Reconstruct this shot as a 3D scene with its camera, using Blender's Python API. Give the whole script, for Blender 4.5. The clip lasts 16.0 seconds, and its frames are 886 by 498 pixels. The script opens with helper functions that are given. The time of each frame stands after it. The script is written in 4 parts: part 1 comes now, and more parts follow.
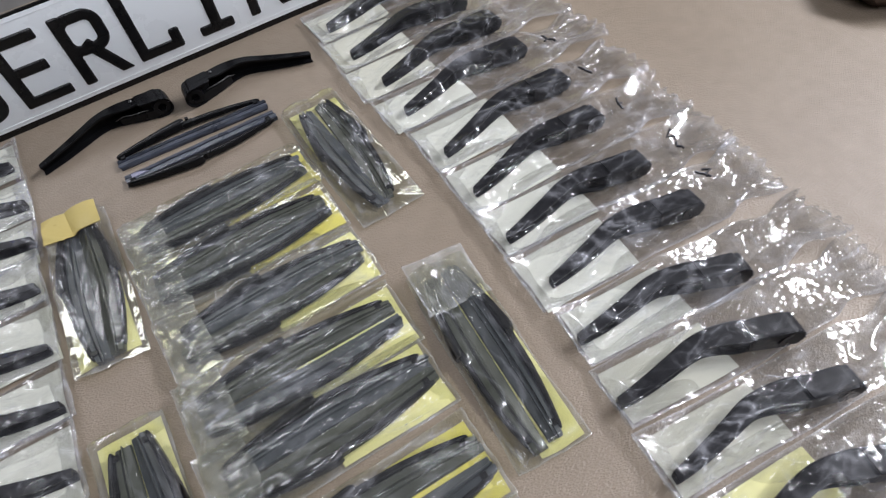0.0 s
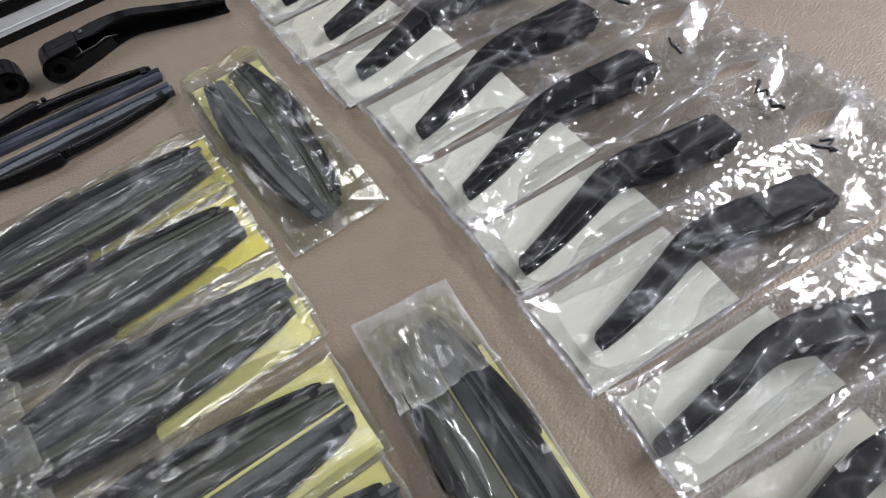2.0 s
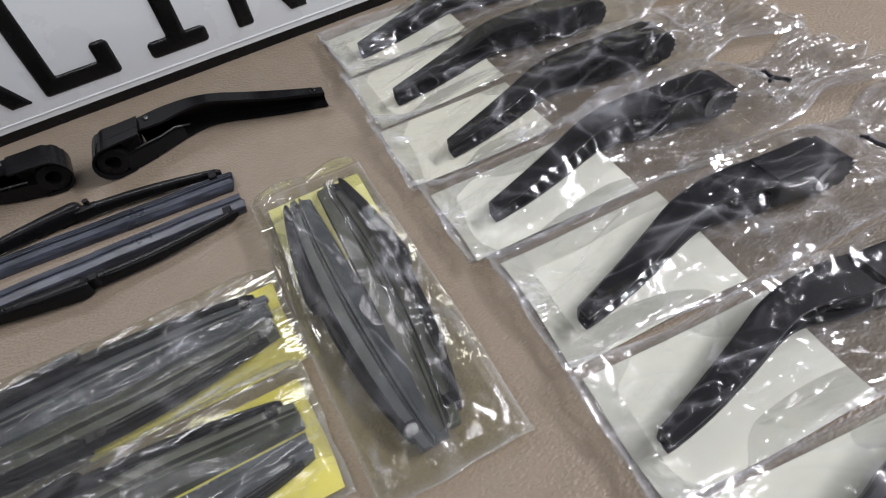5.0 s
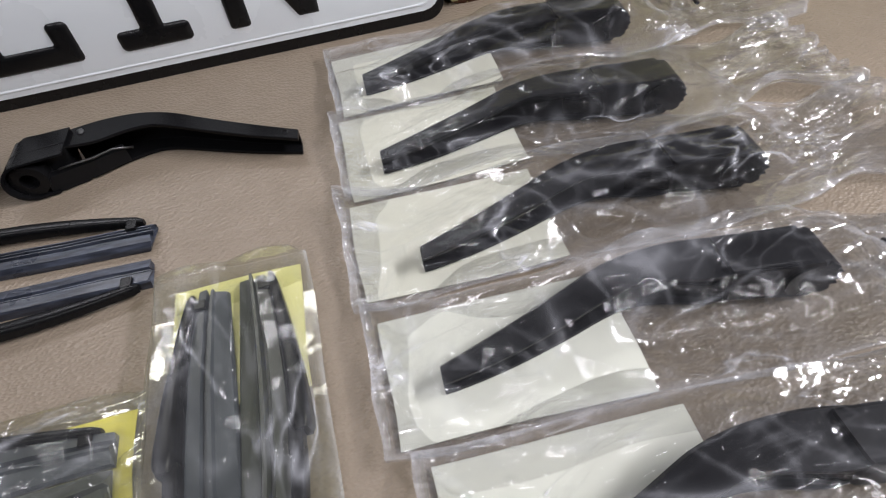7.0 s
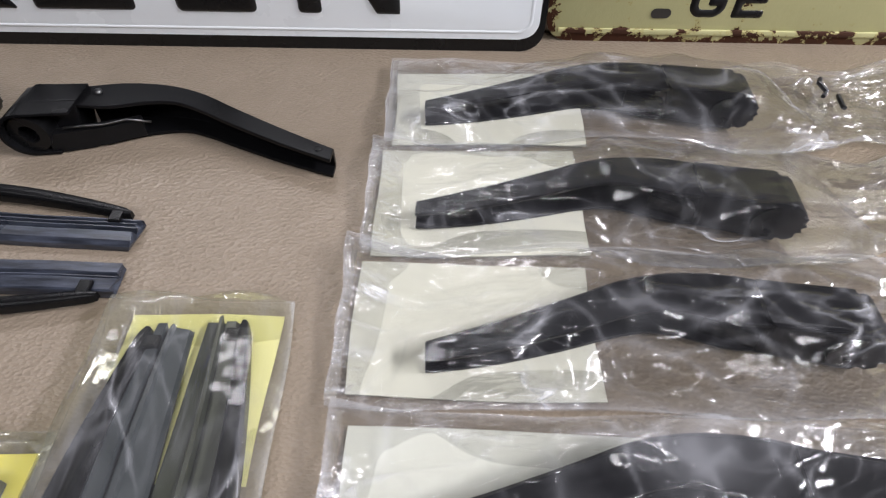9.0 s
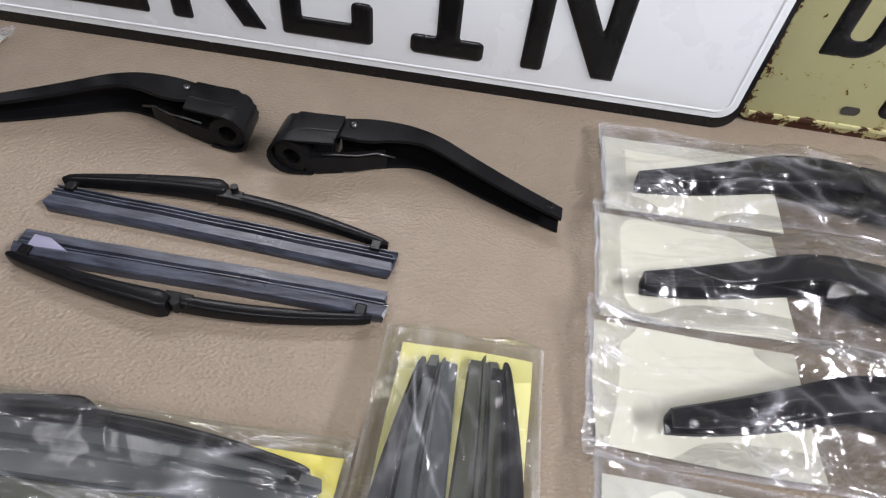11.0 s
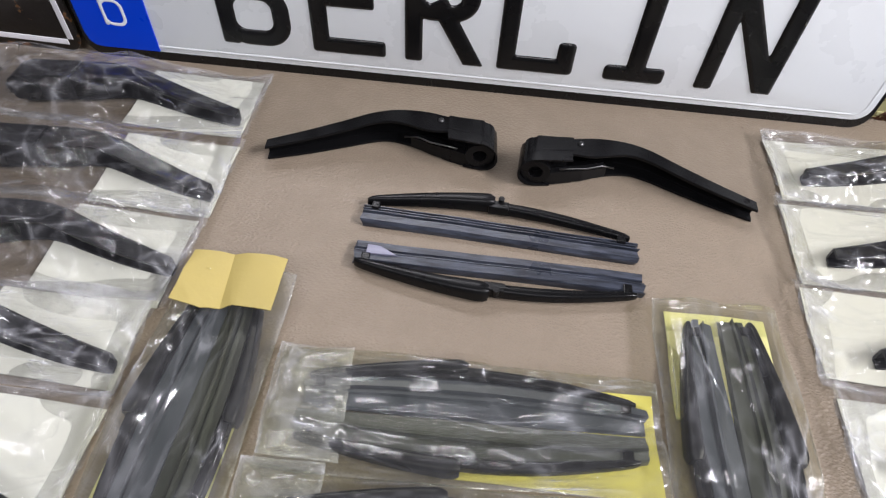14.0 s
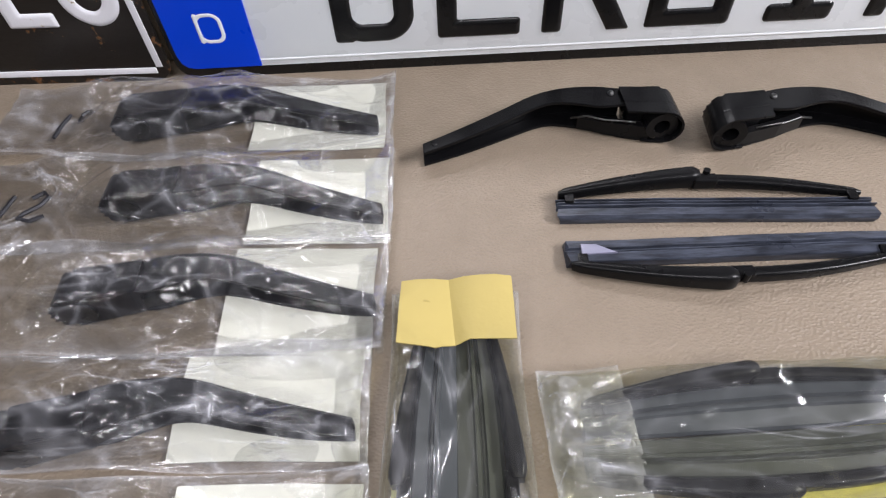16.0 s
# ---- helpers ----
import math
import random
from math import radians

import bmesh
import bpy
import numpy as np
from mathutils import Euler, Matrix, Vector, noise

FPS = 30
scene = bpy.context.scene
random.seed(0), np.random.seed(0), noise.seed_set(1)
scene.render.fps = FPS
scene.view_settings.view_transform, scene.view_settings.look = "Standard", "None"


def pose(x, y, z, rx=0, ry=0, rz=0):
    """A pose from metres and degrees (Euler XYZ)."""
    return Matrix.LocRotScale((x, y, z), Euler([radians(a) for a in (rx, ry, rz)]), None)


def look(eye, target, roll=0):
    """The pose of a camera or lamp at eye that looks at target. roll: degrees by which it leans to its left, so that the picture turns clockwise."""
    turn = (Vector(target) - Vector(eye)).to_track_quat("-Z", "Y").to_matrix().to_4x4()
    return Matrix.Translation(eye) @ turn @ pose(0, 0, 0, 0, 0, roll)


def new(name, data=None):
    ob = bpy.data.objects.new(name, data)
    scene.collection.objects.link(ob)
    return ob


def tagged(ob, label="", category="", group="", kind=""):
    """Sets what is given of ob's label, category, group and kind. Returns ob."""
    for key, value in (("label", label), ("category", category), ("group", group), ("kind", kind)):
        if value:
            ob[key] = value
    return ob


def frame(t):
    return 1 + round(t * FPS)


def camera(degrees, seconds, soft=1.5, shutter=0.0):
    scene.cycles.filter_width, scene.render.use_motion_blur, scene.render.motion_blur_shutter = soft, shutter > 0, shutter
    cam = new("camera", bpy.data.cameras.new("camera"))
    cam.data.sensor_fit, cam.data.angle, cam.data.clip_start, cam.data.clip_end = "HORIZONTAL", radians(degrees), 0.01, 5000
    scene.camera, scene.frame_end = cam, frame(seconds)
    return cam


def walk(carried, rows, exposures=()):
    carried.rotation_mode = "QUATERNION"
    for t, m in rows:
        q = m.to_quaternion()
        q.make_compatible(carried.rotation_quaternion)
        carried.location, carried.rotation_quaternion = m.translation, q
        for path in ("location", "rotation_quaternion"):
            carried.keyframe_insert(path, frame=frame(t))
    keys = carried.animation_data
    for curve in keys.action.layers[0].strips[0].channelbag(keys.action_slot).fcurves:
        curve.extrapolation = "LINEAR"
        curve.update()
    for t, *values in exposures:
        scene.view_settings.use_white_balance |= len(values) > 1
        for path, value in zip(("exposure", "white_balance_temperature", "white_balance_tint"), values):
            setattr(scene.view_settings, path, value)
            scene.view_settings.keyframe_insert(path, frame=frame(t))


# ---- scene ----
cam = camera(71.0, 16.0, soft=1.2)
PATH = [
    (0, (0.289, -0.671, 0.39), (0.792, 0.443, -1.193), -10.1),
    (0.5, (0.317, -0.63, 0.341), (0.851, 0.438, -1.264), -11.2),
    (1, (0.331, -0.592, 0.306), (0.868, 0.469, -1.302), -11.3),
    (1.5, (0.347, -0.571, 0.283), (0.846, 0.49, -1.337), -12.7),
    (2, (0.358, -0.555, 0.262), (0.839, 0.5, -1.367), -12.7),
    (2.5, (0.366, -0.533, 0.241), (0.836, 0.538, -1.382), -12.8),
    (3, (0.37, -0.51, 0.219), (0.829, 0.601, -1.38), -13.1),
    (3.5, (0.373, -0.487, 0.212), (0.837, 0.698, -1.331), -12.8),
    (4, (0.369, -0.47, 0.214), (0.842, 0.786, -1.27), -12.3),
    (6.5, (0.44, -0.36, 0.203), (0.684, 0.939, -1.297), -10.1),
    (7, (0.462, -0.343, 0.191), (0.642, 0.949, -1.325), -8.0),
    (7.5, (0.48, -0.319, 0.175), (0.574, 0.978, -1.344), -6.5),
    (8, (0.489, -0.301, 0.169), (0.542, 1.002, -1.348), -4.0),
    (10.5, (0.421, -0.285, 0.199), (0.4, 0.999, -1.334), 6.9),
    (11, (0.392, -0.294, 0.207), (0.347, 0.99, -1.326), 7.4),
    (11.5, (0.37, -0.3, 0.218), (0.296, 0.982, -1.316), 7.0),
    (12, (0.357, -0.31, 0.228), (0.268, 0.968, -1.307), 6.7),
    (12.5, (0.344, -0.319, 0.239), (0.252, 0.957, -1.298), 6.3),
    (13, (0.325, -0.335, 0.251), (0.244, 0.933, -1.294), 5.8),
    (13.5, (0.297, -0.347, 0.256), (0.231, 0.912, -1.296), 5.2),
    (14, (0.272, -0.353, 0.26), (0.217, 0.898, -1.299), 4.1),
    (14.5, (0.246, -0.359, 0.26), (0.204, 0.886, -1.305), 3.0),
    (15, (0.216, -0.351, 0.255), (0.18, 0.883, -1.319), 1.3),
    (15.5, (0.186, -0.338, 0.245), (0.165, 0.884, -1.338), -0.7),
    (16, (0.163, -0.324, 0.234), (0.146, 0.888, -1.356), -3.4),
]
EXPOSURES = [(0.0, -0.33, 6100, 9), (2.0, -0.53, 6200, 9), (4.0, -0.48, 6300, 9), (6.5, -0.29, 6300, 10), (8.0, -0.17, 6320, 10), (10.5, 0.04, 6330, 11), (12.5, 0.08, 6330, 11), (14.5, 0.12, 6350, 11), (16.0, 0.28, 6350, 11)]
walk(cam, [(t, look(eye, target, roll)) for t, eye, target, roll in PATH], EXPOSURES)

# ---- world and light ----
world = bpy.data.worlds.new("world")
scene.world = world
world.use_nodes = True
bg = world.node_tree.nodes["Background"]
bg.inputs["Color"].default_value = (0.9, 0.95, 1.0, 1)
bg.inputs["Strength"].default_value = 0.05


# East lamp is inferred from the shadows; the other three are added fill.
LAMP_EAST, FILL_WEST, FILL_SOUTH, FILL_NORTH = 190.0, 10.0, 30.0, 28.0
LIGHT = (1.0, 0.97, 1.0)


# ---- materials ----
def material(name):
    m = bpy.data.materials.new(name)
    m.use_nodes = True
    nt = m.node_tree
    nt.nodes.clear()
    return m, nt


class Net:
    """Short names for building a node tree."""

    def __init__(self, name):
        self.m, self.nt = material(name)
        self.out = self.node("ShaderNodeOutputMaterial")
        self.co = self.node("ShaderNodeTexCoord").outputs["Object"]

    def node(self, kind, **props):
        n = self.nt.nodes.new(kind)
        for key, value in props.items():
            if key == "operation":
                n.operation = value
            elif key == "blend_type":
                n.blend_type = value
            elif key == "data_type":
                n.data_type = value
            elif key == "feature":
                n.feature = value
        return n

    def put(self, socket, value):
        if isinstance(value, bpy.types.NodeSocket):
            self.nt.links.new(value, socket)
        else:
            socket.default_value = value

    def noise(self, scale, detail=4.0, rough=0.55, stretch=None, distortion=0.0):
        n = self.node("ShaderNodeTexNoise")
        co = self.co
        if stretch:
            mp = self.node("ShaderNodeMapping")
            self.put(mp.inputs["Vector"], co)
            mp.inputs["Scale"].default_value = stretch
            co = mp.outputs[0]
        self.put(n.inputs["Vector"], co)
        n.inputs["Scale"].default_value = scale
        n.inputs["Detail"].default_value = detail
        n.inputs["Roughness"].default_value = rough
        n.inputs["Distortion"].default_value = distortion
        return n.outputs["Fac"]

    def ramp(self, fac, stops):
        n = self.node("ShaderNodeValToRGB")
        self.put(n.inputs[0], fac)
        el = n.color_ramp.elements
        while len(el) < len(stops):
            el.new(0.5)
        for e, (p, c) in zip(el, stops):
            e.position, e.color = p, (*c, 1) if len(c) == 3 else c
        return n.outputs[0]

    def grey(self, fac, a, b, p0=0.3, p1=0.7):
        return self.ramp(fac, [(p0, (a, a, a)), (p1, (b, b, b))])

    def mix(self, fac, a, b, blend="MIX"):
        n = self.node("ShaderNodeMix", data_type="RGBA", blend_type=blend)
        self.put(n.inputs["Factor"], fac)
        self.put(n.inputs[6], a)
        self.put(n.inputs[7], b)
        return n.outputs[2]

    def math(self, op, a, b=0.0):
        n = self.node("ShaderNodeMath", operation=op)
        self.put(n.inputs[0], a)
        self.put(n.inputs[1], b)
        return n.outputs[0]

    def bump(self, height, strength, distance, normal=None):
        n = self.node("ShaderNodeBump")
        self.put(n.inputs["Height"], height)
        n.inputs["Strength"].default_value = strength
        n.inputs["Distance"].default_value = distance
        if normal:
            self.put(n.inputs["Normal"], normal)
        return n.outputs[0]

    def principled(self, colour, rough, metal=0.0, normal=None, spec=0.5, coat=0.0):
        n = self.node("ShaderNodeBsdfPrincipled")
        self.put(n.inputs["Base Color"], colour)
        self.put(n.inputs["Roughness"], rough)
        self.put(n.inputs["Metallic"], metal)
        n.inputs["Specular IOR Level"].default_value = spec
        n.inputs["Coat Weight"].default_value = coat
        if normal:
            self.put(n.inputs["Normal"], normal)
        self.nt.links.new(n.outputs[0], self.out.inputs["Surface"])
        return self.m


def rgb(r, g, b):
    return (r, g, b, 1.0)


def leather():
    n = Net("brown grained leather")
    v = n.node("ShaderNodeTexVoronoi", feature="F1")
    warp = n.node("ShaderNodeMapping")
    n.put(warp.inputs["Vector"], n.co)
    warp.inputs["Scale"].default_value = (1.0, 1.5, 1.0)
    n.put(v.inputs["Vector"], warp.outputs[0])
    v.inputs["Scale"].default_value = 560
    v.inputs["Randomness"].default_value = 1.0
    fine = n.noise(900, 3)
    wide = n.noise(14, 4)
    patch = n.noise(60, 5, 0.6)
    col = n.mix(wide, rgb(0.188, 0.150, 0.111), rgb(0.234, 0.190, 0.144))
    col = n.mix(n.grey(patch, 0, 0.35), col, rgb(0.162, 0.129, 0.094))
    spots = n.noise(150, 2, 0.5)
    col = n.mix(n.grey(spots, 0, 0.55, 0.74, 0.80), col, rgb(0.11, 0.075, 0.05))
    lint = n.node("ShaderNodeTexVoronoi", feature="F1")
    n.put(lint.inputs["Vector"], n.co)
    lint.inputs["Scale"].default_value = 24
    pick = n.node("ShaderNodeSeparateColor")
    n.put(pick.inputs[0], lint.outputs["Color"])
    speck = n.math("MULTIPLY", n.math("LESS_THAN", lint.outputs["Distance"], 0.017), n.math("GREATER_THAN", pick.outputs[0], 0.72))
    col = n.mix(speck, col, n.mix(n.math("GREATER_THAN", pick.outputs[1], 0.5), rgb(0.06, 0.04, 0.03), rgb(0.62, 0.60, 0.56)))
    nb = n.bump(n.math("ADD", v.outputs["Distance"], n.math("MULTIPLY", fine, 0.30)), 0.62, 0.0006)
    nb = n.bump(patch, 0.08, 0.002, nb)
    return n.principled(col, n.grey(patch, 0.38, 0.52), 0, nb, 0.45)


def film(name, tint, haze, rough=0.12, crinkle=1.0, along=0.55):
    """Thin clear plastic: light passes, with a milky share and sharp gloss on the creases. Each bag is creased in its own way."""
    n = Net(name)
    own = n.node("ShaderNodeObjectInfo").outputs["Random"]
    shift = n.node("ShaderNodeVectorMath", operation="ADD")
    n.put(shift.inputs[0], n.co)
    spread = n.node("ShaderNodeCombineXYZ")
    n.put(spread.inputs[0], n.math("MULTIPLY", own, 7.0))
    n.put(spread.inputs[1], n.math("MULTIPLY", own, 3.0))
    n.put(shift.inputs[1], spread.outputs[0])
    n.co = shift.outputs[0]
    wander = n.node("ShaderNodeTexNoise")
    n.put(wander.inputs["Vector"], n.co)
    wander.inputs["Scale"].default_value = 45
    wander.inputs["Detail"].default_value = 2
    bent = n.node("ShaderNodeVectorMath", operation="MULTIPLY_ADD")
    n.put(bent.inputs[0], wander.outputs["Color"])
    bent.inputs[1].default_value = (0.009, 0.009, 0.0)
    n.put(bent.inputs[2], n.co)

    def facet(scale, stretch, turn):
        mp = n.node("ShaderNodeMapping")
        n.put(mp.inputs["Vector"], bent.outputs[0])
        mp.inputs["Rotation"].default_value = (0, 0, radians(turn))
        mp.inputs["Scale"].default_value = stretch
        v = n.node("ShaderNodeTexVoronoi", feature="F1")
        n.put(v.inputs["Vector"], mp.outputs[0])
        v.inputs["Scale"].default_value = scale
        return v.outputs["Distance"]

    def crease(scale, stretch, sharp):
        """Thin sharp folds, 0 to 1."""
        d = n.math("ABSOLUTE", n.math("SUBTRACT", n.noise(scale, 2.5, 0.5, stretch, 1.1), 0.5))
        return n.math("MAXIMUM", n.math("SUBTRACT", 1.0, n.math("MULTIPLY", d, sharp)), 0.0)

    calm = n.grey(n.noise(24, 3, 0.55), 0.06, 1.0, 0.46, 0.63)
    folds = n.math("ADD", n.math("MULTIPLY", crease(22, (along, 1.25, 1), 38.0), n.math("ADD", n.math("MULTIPLY", calm, 0.7), 0.3)), n.math("MULTIPLY", n.math("MULTIPLY", crease(62, (along, 1.2, 1), 15.0), calm), 0.6))
    nb = n.bump(n.math("MULTIPLY", facet(60, (along * 0.8, 1.3, 1), 12), n.math("ADD", n.math("MULTIPLY", calm, 0.7), 0.3)), 1.0, 0.0017 * crinkle)
    nb = n.bump(n.math("MULTIPLY", facet(130, (along, 1.3, 1), -20), calm), 1.0, 0.0008 * crinkle, nb)
    nb = n.bump(folds, 1.0, 0.00050 * crinkle, nb)
    clear = n.node("ShaderNodeBsdfTransparent")
    clear.inputs[0].default_value = rgb(*tint)
    milk = n.node("ShaderNodeBsdfDiffuse")
    milk.inputs[0].default_value = rgb(0.74, 0.75, 0.80)
    n.put(milk.inputs["Normal"], nb)
    a = n.node("ShaderNodeMixShader")
    crimp = n.node("ShaderNodeAttribute")
    crimp.attribute_name = "crimp"
    cloudy = n.math("MULTIPLY", n.grey(n.noise(70, 5, 0.65), 0.4, 1.7), haze)
    whitened = n.math("MULTIPLY", n.math("MULTIPLY", folds, folds), 0.16)
    n.put(a.inputs[0], n.math("MINIMUM", n.math("ADD", n.math("ADD", cloudy, whitened), n.math("MULTIPLY", crimp.outputs["Fac"], 0.30)), 0.6))
    n.put(a.inputs[1], clear.outputs[0])
    n.put(a.inputs[2], milk.outputs[0])
    gloss = n.node("ShaderNodeBsdfGlossy")
    gloss.inputs["Color"].default_value = rgb(1, 1, 1)
    n.put(gloss.inputs["Roughness"], rough)
    n.put(gloss.inputs["Normal"], nb)
    fr = n.node("ShaderNodeFresnel")
    fr.inputs["IOR"].default_value = 1.5
    n.put(fr.inputs["Normal"], nb)
    b = n.node("ShaderNodeMixShader")
    n.put(b.inputs[0], n.math("MINIMUM", n.math("MULTIPLY", fr.outputs[0], 0.66), 0.21))
    n.put(b.inputs[1], a.outputs[0])
    n.put(b.inputs[2], gloss.outputs[0])
    n.nt.links.new(b.outputs[0], n.out.inputs["Surface"])
    return n.m


def painted(name, colour, rough, grain=300.0, depth=0.0002, metal=0.0, vary=0.15, spec=0.5, stretch=None):
    n = Net(name)
    f = n.noise(grain, 4, 0.6, stretch)
    w = n.noise(25, 4)
    dark = tuple(c * (1 - vary) for c in colour)
    light = tuple(min(1, c * (1 + vary)) for c in colour)
    col = n.mix(w, rgb(*dark), rgb(*light))
    if stretch:
        streak = n.noise(420, 5, 0.7, stretch)
        col = n.mix(n.grey(streak, 0, 1, 0.38, 0.66), n.mix(1.0, col, rgb(0.45, 0.45, 0.45), "MULTIPLY"), n.mix(1.0, col, rgb(1.7, 1.7, 1.7), "MULTIPLY"))
    return n.principled(col, n.grey(w, rough * 0.8, min(1, rough * 1.25)), metal, n.bump(f, 0.4, depth), spec)


def rusty(name, colour, rust, spread, scale=70.0, rough=0.35, edge=0.40):
    """Old enamel with rust blisters, thicker towards the sheet's rim (UV runs 0 to 1 over the sheet)."""
    n = Net(name)
    uv = n.node("ShaderNodeTexCoord").outputs["UV"]
    sep = n.node("ShaderNodeSeparateXYZ")
    n.put(sep.inputs[0], uv)
    ex = n.math("MULTIPLY", n.math("SUBTRACT", 1.0, n.math("ABSOLUTE", n.math("SUBTRACT", n.math("MULTIPLY", sep.outputs[0], 2.0), 1.0))), 16.0)
    ey = n.math("MULTIPLY", n.math("SUBTRACT", 1.0, n.math("ABSOLUTE", n.math("SUBTRACT", n.math("MULTIPLY", sep.outputs[1], 2.0), 1.0))), 8.0)
    rim = n.math("SUBTRACT", 1.0, n.math("MINIMUM", n.math("MINIMUM", ex, ey), 1.0))
    f = n.noise(scale, 6, 0.65, None, 0.4)
    g = n.noise(scale * 4, 4, 0.7)
    val = n.math("ADD", n.math("SUBTRACT", n.math("ADD", n.math("MULTIPLY", f, 1.4), n.math("MULTIPLY", g, 0.5)), 0.45), n.math("MULTIPLY", rim, edge))
    mask = n.grey(val, 0, 1, spread, spread + 0.02)
    halo = n.grey(val, 0, 0.6, spread - 0.07, spread)
    rustc = n.mix(g, rgb(rust[0] * 0.35, rust[1] * 0.3, rust[2] * 0.3), rgb(*rust))
    base = n.mix(n.noise(18, 4), rgb(*[c * 0.82 for c in colour]), rgb(*colour))
    base = n.mix(halo, base, rgb(colour[0] * 0.75, colour[1] * 0.62, colour[2] * 0.35))
    col = n.mix(mask, base, rustc)
    ro = n.mix(mask, rgb(rough, rough, rough), rgb(0.85, 0.85, 0.85))
    return n.principled(col, ro, 0, n.bump(n.math("ADD", mask, g), 0.5, 0.0004), 0.3)


LEATHER = leather()
FILM = film("clear plastic film", (0.905, 0.905, 0.90), 0.008)
FILM_OLD = film("aged yellowish plastic film", (0.88, 0.88, 0.80), 0.022, 0.12, 0.60, 0.30)
SEAL = film("milky heat seal", (0.88, 0.88, 0.82), 0.085, 0.15, 0.8)
CARD = painted("cream paper card", (0.58, 0.575, 0.485), 0.75, 700, 0.0002, 0, 0.04, 0.3)
CARD_WHITE = painted("white paper card", (0.63, 0.635, 0.56), 0.75, 700, 0.0002, 0, 0.04, 0.3)
CARD_YELLOW = painted("yellow paper card", (0.70, 0.63, 0.145), 0.7, 700, 0.0002, 0, 0.08, 0.3)
CARD_PALE = painted("pale yellow paper card", (0.76, 0.73, 0.36), 0.7, 700, 0.0002, 0, 0.08, 0.3)
TAPE = painted("ochre paper tape", (0.37, 0.295, 0.095), 0.55, 260, 0.0004, 0, 0.12, 0.4)
BLACK = painted("black coated metal", (0.0045, 0.0045, 0.005), 0.22, 1600, 0.00006, 0, 0.25, 0.12)
BLACK_PLASTIC = painted("black moulded plastic", (0.005, 0.005, 0.0055), 0.27, 1200, 0.00008, 0, 0.3, 0.15)
BAGGED = painted("black arm coating", (0.006, 0.006, 0.008), 0.42, 1200, 0.0001, 0, 0.3, 0.22)
RUBBER = painted("blue-grey dusty rubber", (0.027, 0.031, 0.043), 0.30, 150, 0.0009, 0, 0.8, 0.42, (0.15, 1, 1))
RUBBER_DARK = painted("dark olive rubber", (0.039, 0.043, 0.037), 0.36, 120, 0.0003, 0, 0.5, 0.5)
RUBBER_BLUE = painted("blue-black rubber", (0.037, 0.043, 0.056), 0.34, 120, 0.0003, 0, 0.5, 0.5)
STEEL = painted("dull steel", (0.12, 0.12, 0.12), 0.35, 900, 0.0001, 1.0, 0.2)
PLATE_WHITE = painted("white reflective sheet", (0.68, 0.71, 0.735), 0.28, 2500, 0.00003, 0, 0.03, 0.5)
PLATE_BLACK = painted("black embossed paint", (0.005, 0.005, 0.0055), 0.26, 900, 0.00005, 0, 0.2, 0.28)
PLATE_BLUE = painted("blue reflective sheet", (0.002, 0.040, 0.50), 0.3, 2500, 0.00003, 0, 0.05, 0.25)
RUST_YELLOW = rusty("pale yellow rusty enamel", (0.47, 0.455, 0.24), (0.075, 0.026, 0.010), 0.725, 85.0, 0.35, 0.36)
RUST_RIDGE = rusty("rusty yellow ridge", (0.47, 0.455, 0.24), (0.06, 0.022, 0.010), 0.74, 85.0, 0.35, 0.22)
RUST_BLACK = rusty("black rusty enamel", (0.011, 0.009, 0.008), (0.16, 0.075, 0.03), 0.69, 60.0, 0.30, 0.10)
INK = painted("black marker ink", (0.012, 0.012, 0.016), 0.5, 300)
WALL = painted("olive brown wall paint", (0.075, 0.068, 0.056), 0.8, 90, 0.001, 0, 0.15, 0.3)
ROOM = painted("grey wall paint", (0.13, 0.13, 0.13), 0.85, 90, 0.001, 0, 0.05, 0.3)
FLOOR = painted("grey concrete floor", (0.22, 0.21, 0.20), 0.7, 60, 0.002, 0, 0.2, 0.3)
CLOTH = painted("dark brown cloth", (0.055, 0.035, 0.024), 0.8, 500, 0.0006, 0, 0.4, 0.3)
WOOD = painted("dark wood", (0.10, 0.06, 0.035), 0.5, 90, 0.0006, 0, 0.3, 0.4, (1, 1, 0.1))


def glow(name, colour, strength):
    n = Net(name)
    e = n.node("ShaderNodeEmission")
    e.inputs[0].default_value = rgb(*colour)
    e.inputs[1].default_value = strength
    n.nt.links.new(e.outputs[0], n.out.inputs["Surface"])
    return n.m


TUBE = glow("lit fluorescent tube", LIGHT, 6.0)


# ---- building helpers ----
def mesh_of(name, verts, faces, mat, smooth=False):
    me = bpy.data.meshes.new(name)
    me.from_pydata([tuple(map(float, v)) for v in verts], [], faces)
    me.materials.append(mat)
    if smooth:
        me.polygons.foreach_set("use_smooth", [True] * len(me.polygons))
    me.update()
    return me


def part(name, geo, mat, parent, label="", m=None, smooth=False):
    """One mesh object under a thing or a part. geo: a bmesh, a mesh, or (verts, faces)."""
    if isinstance(geo, bmesh.types.BMesh):
        me = bpy.data.meshes.new(name)
        geo.to_mesh(me)
        geo.free()
        me.materials.append(mat)
        me.polygons.foreach_set("use_smooth", [True] * len(me.polygons))
        me.set_sharp_from_angle(angle=0.6)
        if smooth:
            me.polygons.foreach_set("use_smooth", [True] * len(me.polygons))
    elif isinstance(geo, bpy.types.Mesh):
        me = geo
    else:
        me = mesh_of(name, geo[0], geo[1], mat, smooth)
    ob = new(name, me)
    if parent:
        ob.parent = parent
    if m is not None:
        ob.matrix_local = m
    if label:
        ob["label"] = label
    return ob


